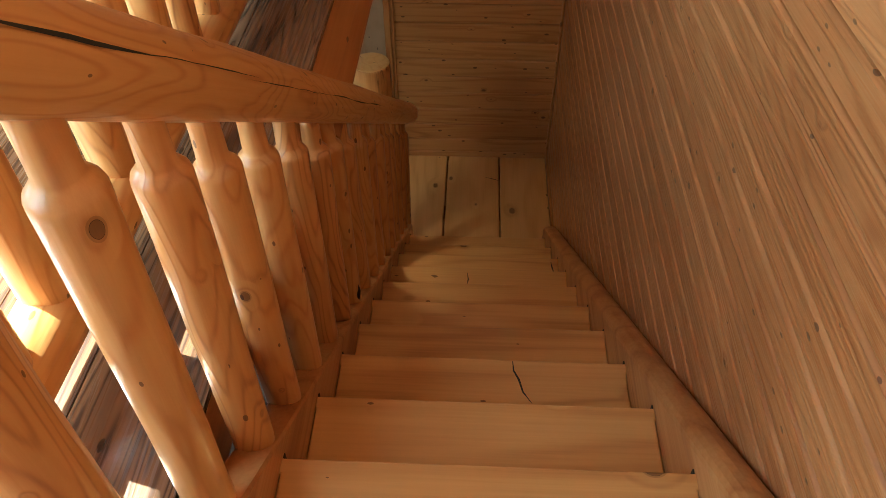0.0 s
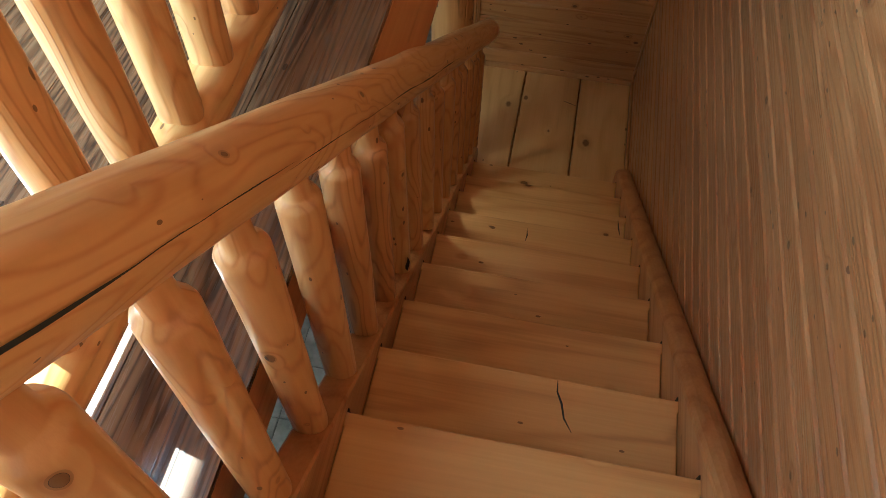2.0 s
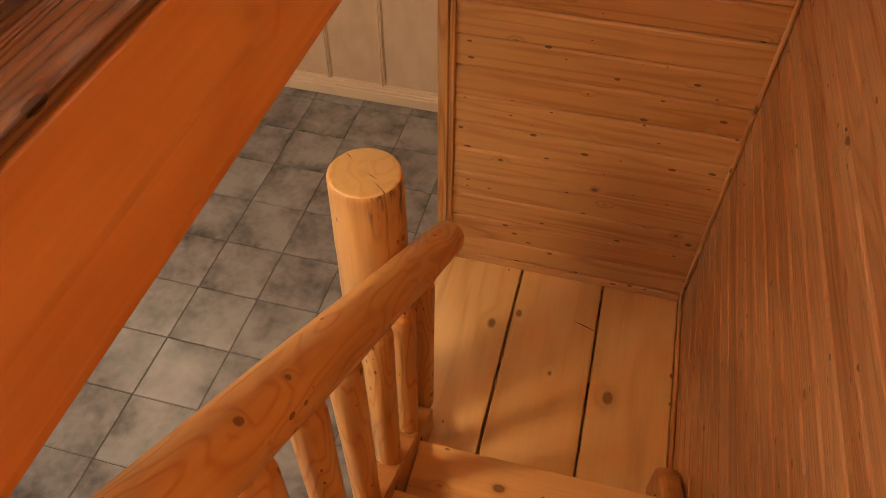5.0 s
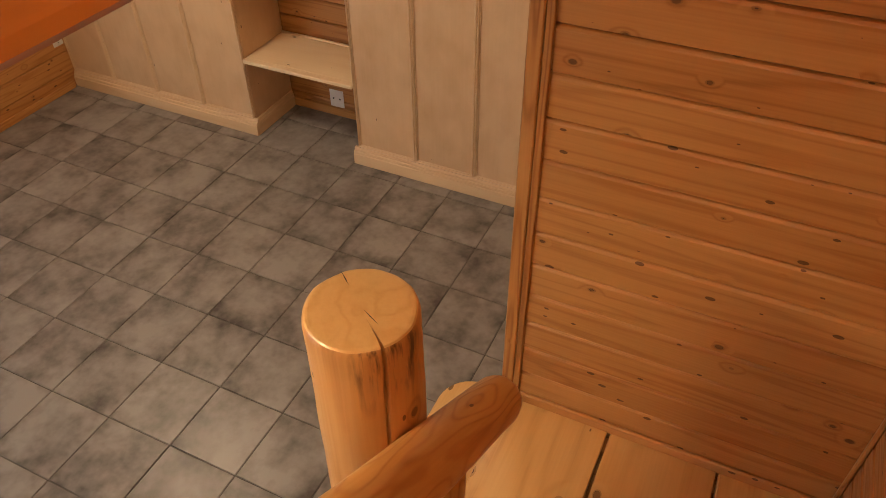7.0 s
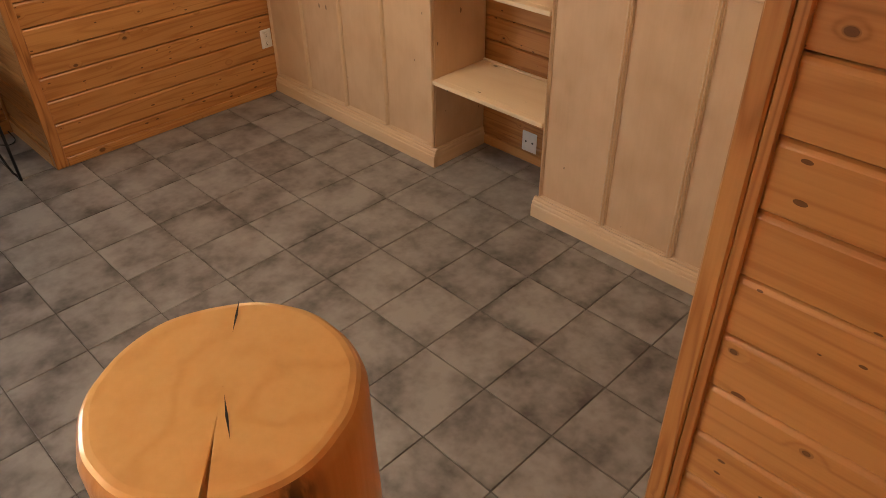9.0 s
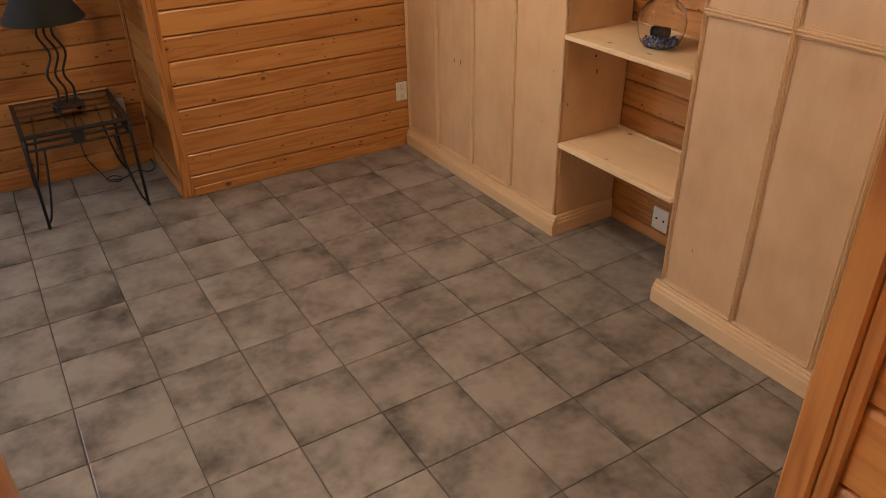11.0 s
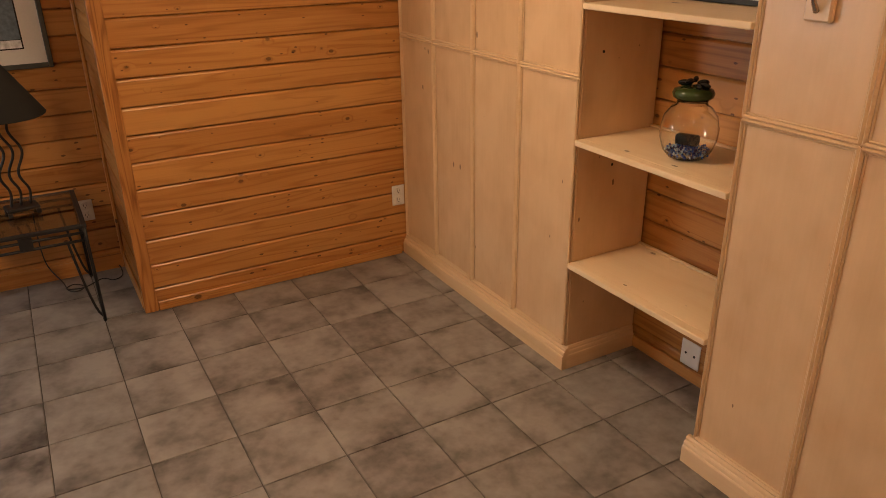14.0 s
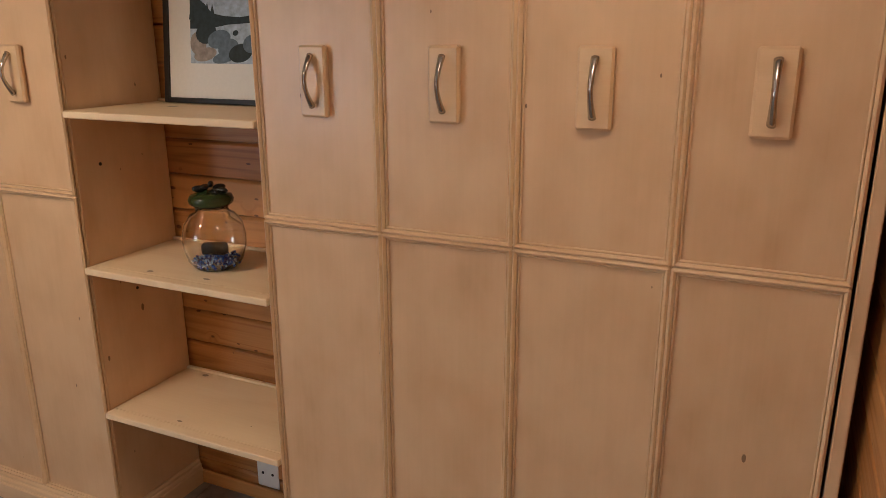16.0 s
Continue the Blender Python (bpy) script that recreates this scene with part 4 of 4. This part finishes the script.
part("glass_top", box(-TX + 0.0255, TX - 0.0255, -TY + 0.0255, TY - 0.0255, TZ - 0.009, TZ - 0.002, 0), TABLEGLASS, table, "smoked glass pane")
for zz in (TZ - 0.045, TZ - 0.085):
    bm = bmesh.new()
    q = TX - 0.018, TY - 0.018
    tube([(-q[0], -q[1], zz), (q[0], -q[1], zz)], 0.0075, 8, bm)
    tube([(-q[0], q[1], zz), (q[0], q[1], zz)], 0.0075, 8, bm)
    tube([(-q[0], -q[1], zz), (-q[0], q[1], zz)], 0.0075, 8, bm)
    tube([(q[0], -q[1], zz), (q[0], q[1], zz)], 0.0075, 8, bm)
    part("apron_bar", bm, IRON, table, smooth=True)
for a, b_ in ((0, 1), (0, -1), (1, 0), (-1, 0)):
    cx, cy = a * (TX - 0.018), b_ * (TY - 0.018)
    part("apron_block", box(cx - (0.03 if b_ else 0.008), cx + (0.03 if b_ else 0.008), cy - (0.03 if a else 0.008), cy + (0.03 if a else 0.008), TZ - 0.088, TZ - 0.019, 0.002), IRON, table)
for sx in (-1, 1):
    for sy in (-1, 1):
        x, y = sx * (TX - 0.012), sy * (TY - 0.012)
        bm = tube([(x, y, TZ - 0.02), (x, y, TZ - 0.09), (x + sx * 0.012, y + sy * 0.004, 0.0)], 0.0085, 8)
        pts = []
        for k in range(15):
            f = k / 14
            pts.append((x - sx * 0.004, y - sy * (0.085 * (1 - f) ** 0.6 * (1.0 if f < 1 else 0)), TZ - 0.09 - (TZ - 0.11) * f))
        pts.append((x + sx * 0.008, y, 0.006))
        tube(pts, 0.0065, 8, bm)
        part("leg", bm, IRON, table, smooth=True)

lamp = tagged(holder("table_lamp", pose(-1.98, -1.90, TZ, 0, 0, 10)), "black table lamp with three wavy rods and cone shade", "lamp")
bm = box(-0.055, 0.055, -0.075, 0.075, 0.024, 0.042, 0.004)
for x in (-0.045, 0.045):
    for y in (-0.065, 0.065):
        box(x - 0.01, x + 0.01, y - 0.01, y + 0.01, 0.0, 0.024, 0.002, bm)
part("base", bm, IRON, lamp)
for k in (-1, 0, 1):
    pts = []
    for i in range(41):
        f = i / 40
        pts.append((0, k * 0.045 * (1 - 0.15 * f) + 0.020 * math.sin(2 * math.pi * 2.0 * f + 0.3) * min(1, 4 * f), 0.042 + 0.46 * f))
    part("rod", tube(pts, 0.0065, 10), IRON, lamp, smooth=True)
part("rod_cap", box(-0.012, 0.012, -0.06, 0.06, 0.498, 0.508, 0.003), IRON, lamp)
outer = [(0.205, 0.50), (0.208, 0.506), (0.065, 0.735), (0.062, 0.74)]
inner = [(0.060, 0.735), (0.200, 0.506), (0.205, 0.50)]
part("shade", lathe(outer + inner, 56, cap=False), SHADE, lamp, "black cloth cone shade", smooth=True)
pts = [(0.0, 0.019 * math.cos(a), 0.775 + 0.022 * math.sin(a)) for a in (2 * math.pi * k / 20 for k in range(20))]
bm = tube(pts + pts[:1], 0.0028, 8)
tube([(0, 0, 0.735), (0, 0, 0.754)], 0.004, 8, bm)
part("finial", bm, CHROME, lamp, "thin metal ring finial", smooth=True)
for k in range(2):
    part("shade_bar", tube([(0.061 * math.cos(k * 1.5708), 0.061 * math.sin(k * 1.5708), 0.736), (-0.061 * math.cos(k * 1.5708), -0.061 * math.sin(k * 1.5708), 0.736)], 0.0025, 8), IRON, lamp, smooth=True)
pts = [(-2.26, -1.86, 0.50), (-2.285, -1.87, 0.30), (-2.28, -1.86, 0.12), (-2.20, -1.80, 0.02), (-2.10, -1.78, 0.006), (-2.07, -1.73, 0.006), (-2.12, -1.70, 0.006), (-2.17, -1.75, 0.008), (-2.12, -1.79, 0.010), (-2.10, -1.70, 0.006), (-2.17, -1.60, 0.006), (-2.12, -1.54, 0.006), (-2.16, -1.49, 0.006), (-2.25, -1.482, 0.012), (-2.27, -1.49, 0.03)]
smooth_pts = []
for i in range(len(pts) - 1):
    p0, p1, p2, p3 = (Vector(pts[max(0, min(len(pts) - 1, i + d))]) for d in (-1, 0, 1, 2))
    for k in range(6):
        f = k / 6
        smooth_pts.append(0.5 * (2 * p1 + (p2 - p0) * f + (2 * p0 - 5 * p1 + 4 * p2 - p3) * f * f + (3 * p1 - p0 - 3 * p2 + p3) * f ** 3))
tagged(part("power_cord", tube(smooth_pts, 0.0035, 7), IRON, smooth=True), "thin black power cord curled on the tiles", "cord")

# ---- ceiling lamps ----
for x, y, _ in LAMPS:
    cl = tagged(holder("ceiling_lamp", pose(x, y, 2.42)), "round flush ceiling lamp with frosted glass", "lamp", group="ceiling lamps")
    part("rim", lathe([(0.19, 0.0), (0.19, -0.03), (0.175, -0.035), (0.17, 0.0)], 40, cap=False), CHROME, cl, smooth=True)
    part("diffuser", lathe([(0.17, -0.012), (0.12, -0.028), (0.01, -0.034)], 40, cap=False), LAMPGLOW, cl, smooth=True)
# made-up fixture, out of view, housing the landing's fill light
hl = tagged(holder("landing_fill_fixture", pose(2.85, -1.95, 4.35)), "unseen hanging fixture added for the fill light high over the stair landing", "lamp")
part("cord", tube([(0, 0, 0.1), (0, 0, 1.35)], 0.004, 8), IRON, hl)
part("shade", lathe([(0.15, 0.0), (0.12, 0.06), (0.03, 0.11), (0.028, 0.10), (0.115, 0.055), (0.145, 0.0)], 32, cap=False), IRON, hl, smooth=True)
part("bulb", lathe([(0.005, 0.0), (0.03, 0.015), (0.032, 0.04), (0.01, 0.07)], 16), LAMPGLOW, hl, smooth=True)

# ---- floor tiles ----
floor = tagged(holder("floor"), "grey-brown stone-look ceramic tile floor with thin grout lines", "floor", kind="structure")
tile_mesh = mesh_of("tile", box(-T / 2 + 0.0022, T / 2 - 0.0022, -T / 2 + 0.0022, T / 2 - 0.0022, -0.008, 0.0, 0.0028, segs=2), TILE)
rest = bmesh.new()
for i in range(-7, 10):
    for j in range(-20, 2):
        cx, cy = (i + 0.5) * T, (j + 0.5) * T
        if -2.5 < cx < 2.45 and -5.0 < cy < 0.6:
            ob = new("tile", tile_mesh)
            ob.location = (cx, cy, random.uniform(-0.0006, 0.0003))
            ob.rotation_euler = (random.gauss(0, 0.0012), random.gauss(0, 0.0012), random.choice((0, 1, 2, 3)) * math.pi / 2)
            ob.parent = floor
        elif cx < 3.4:
            box(cx - T / 2 + 0.002, cx + T / 2 - 0.002, cy - T / 2 + 0.002, cy + T / 2 - 0.002, -0.006, 0.0, 0, rest)
tagged(part("far_tiles", rest, TILE, floor), kind="stuff")
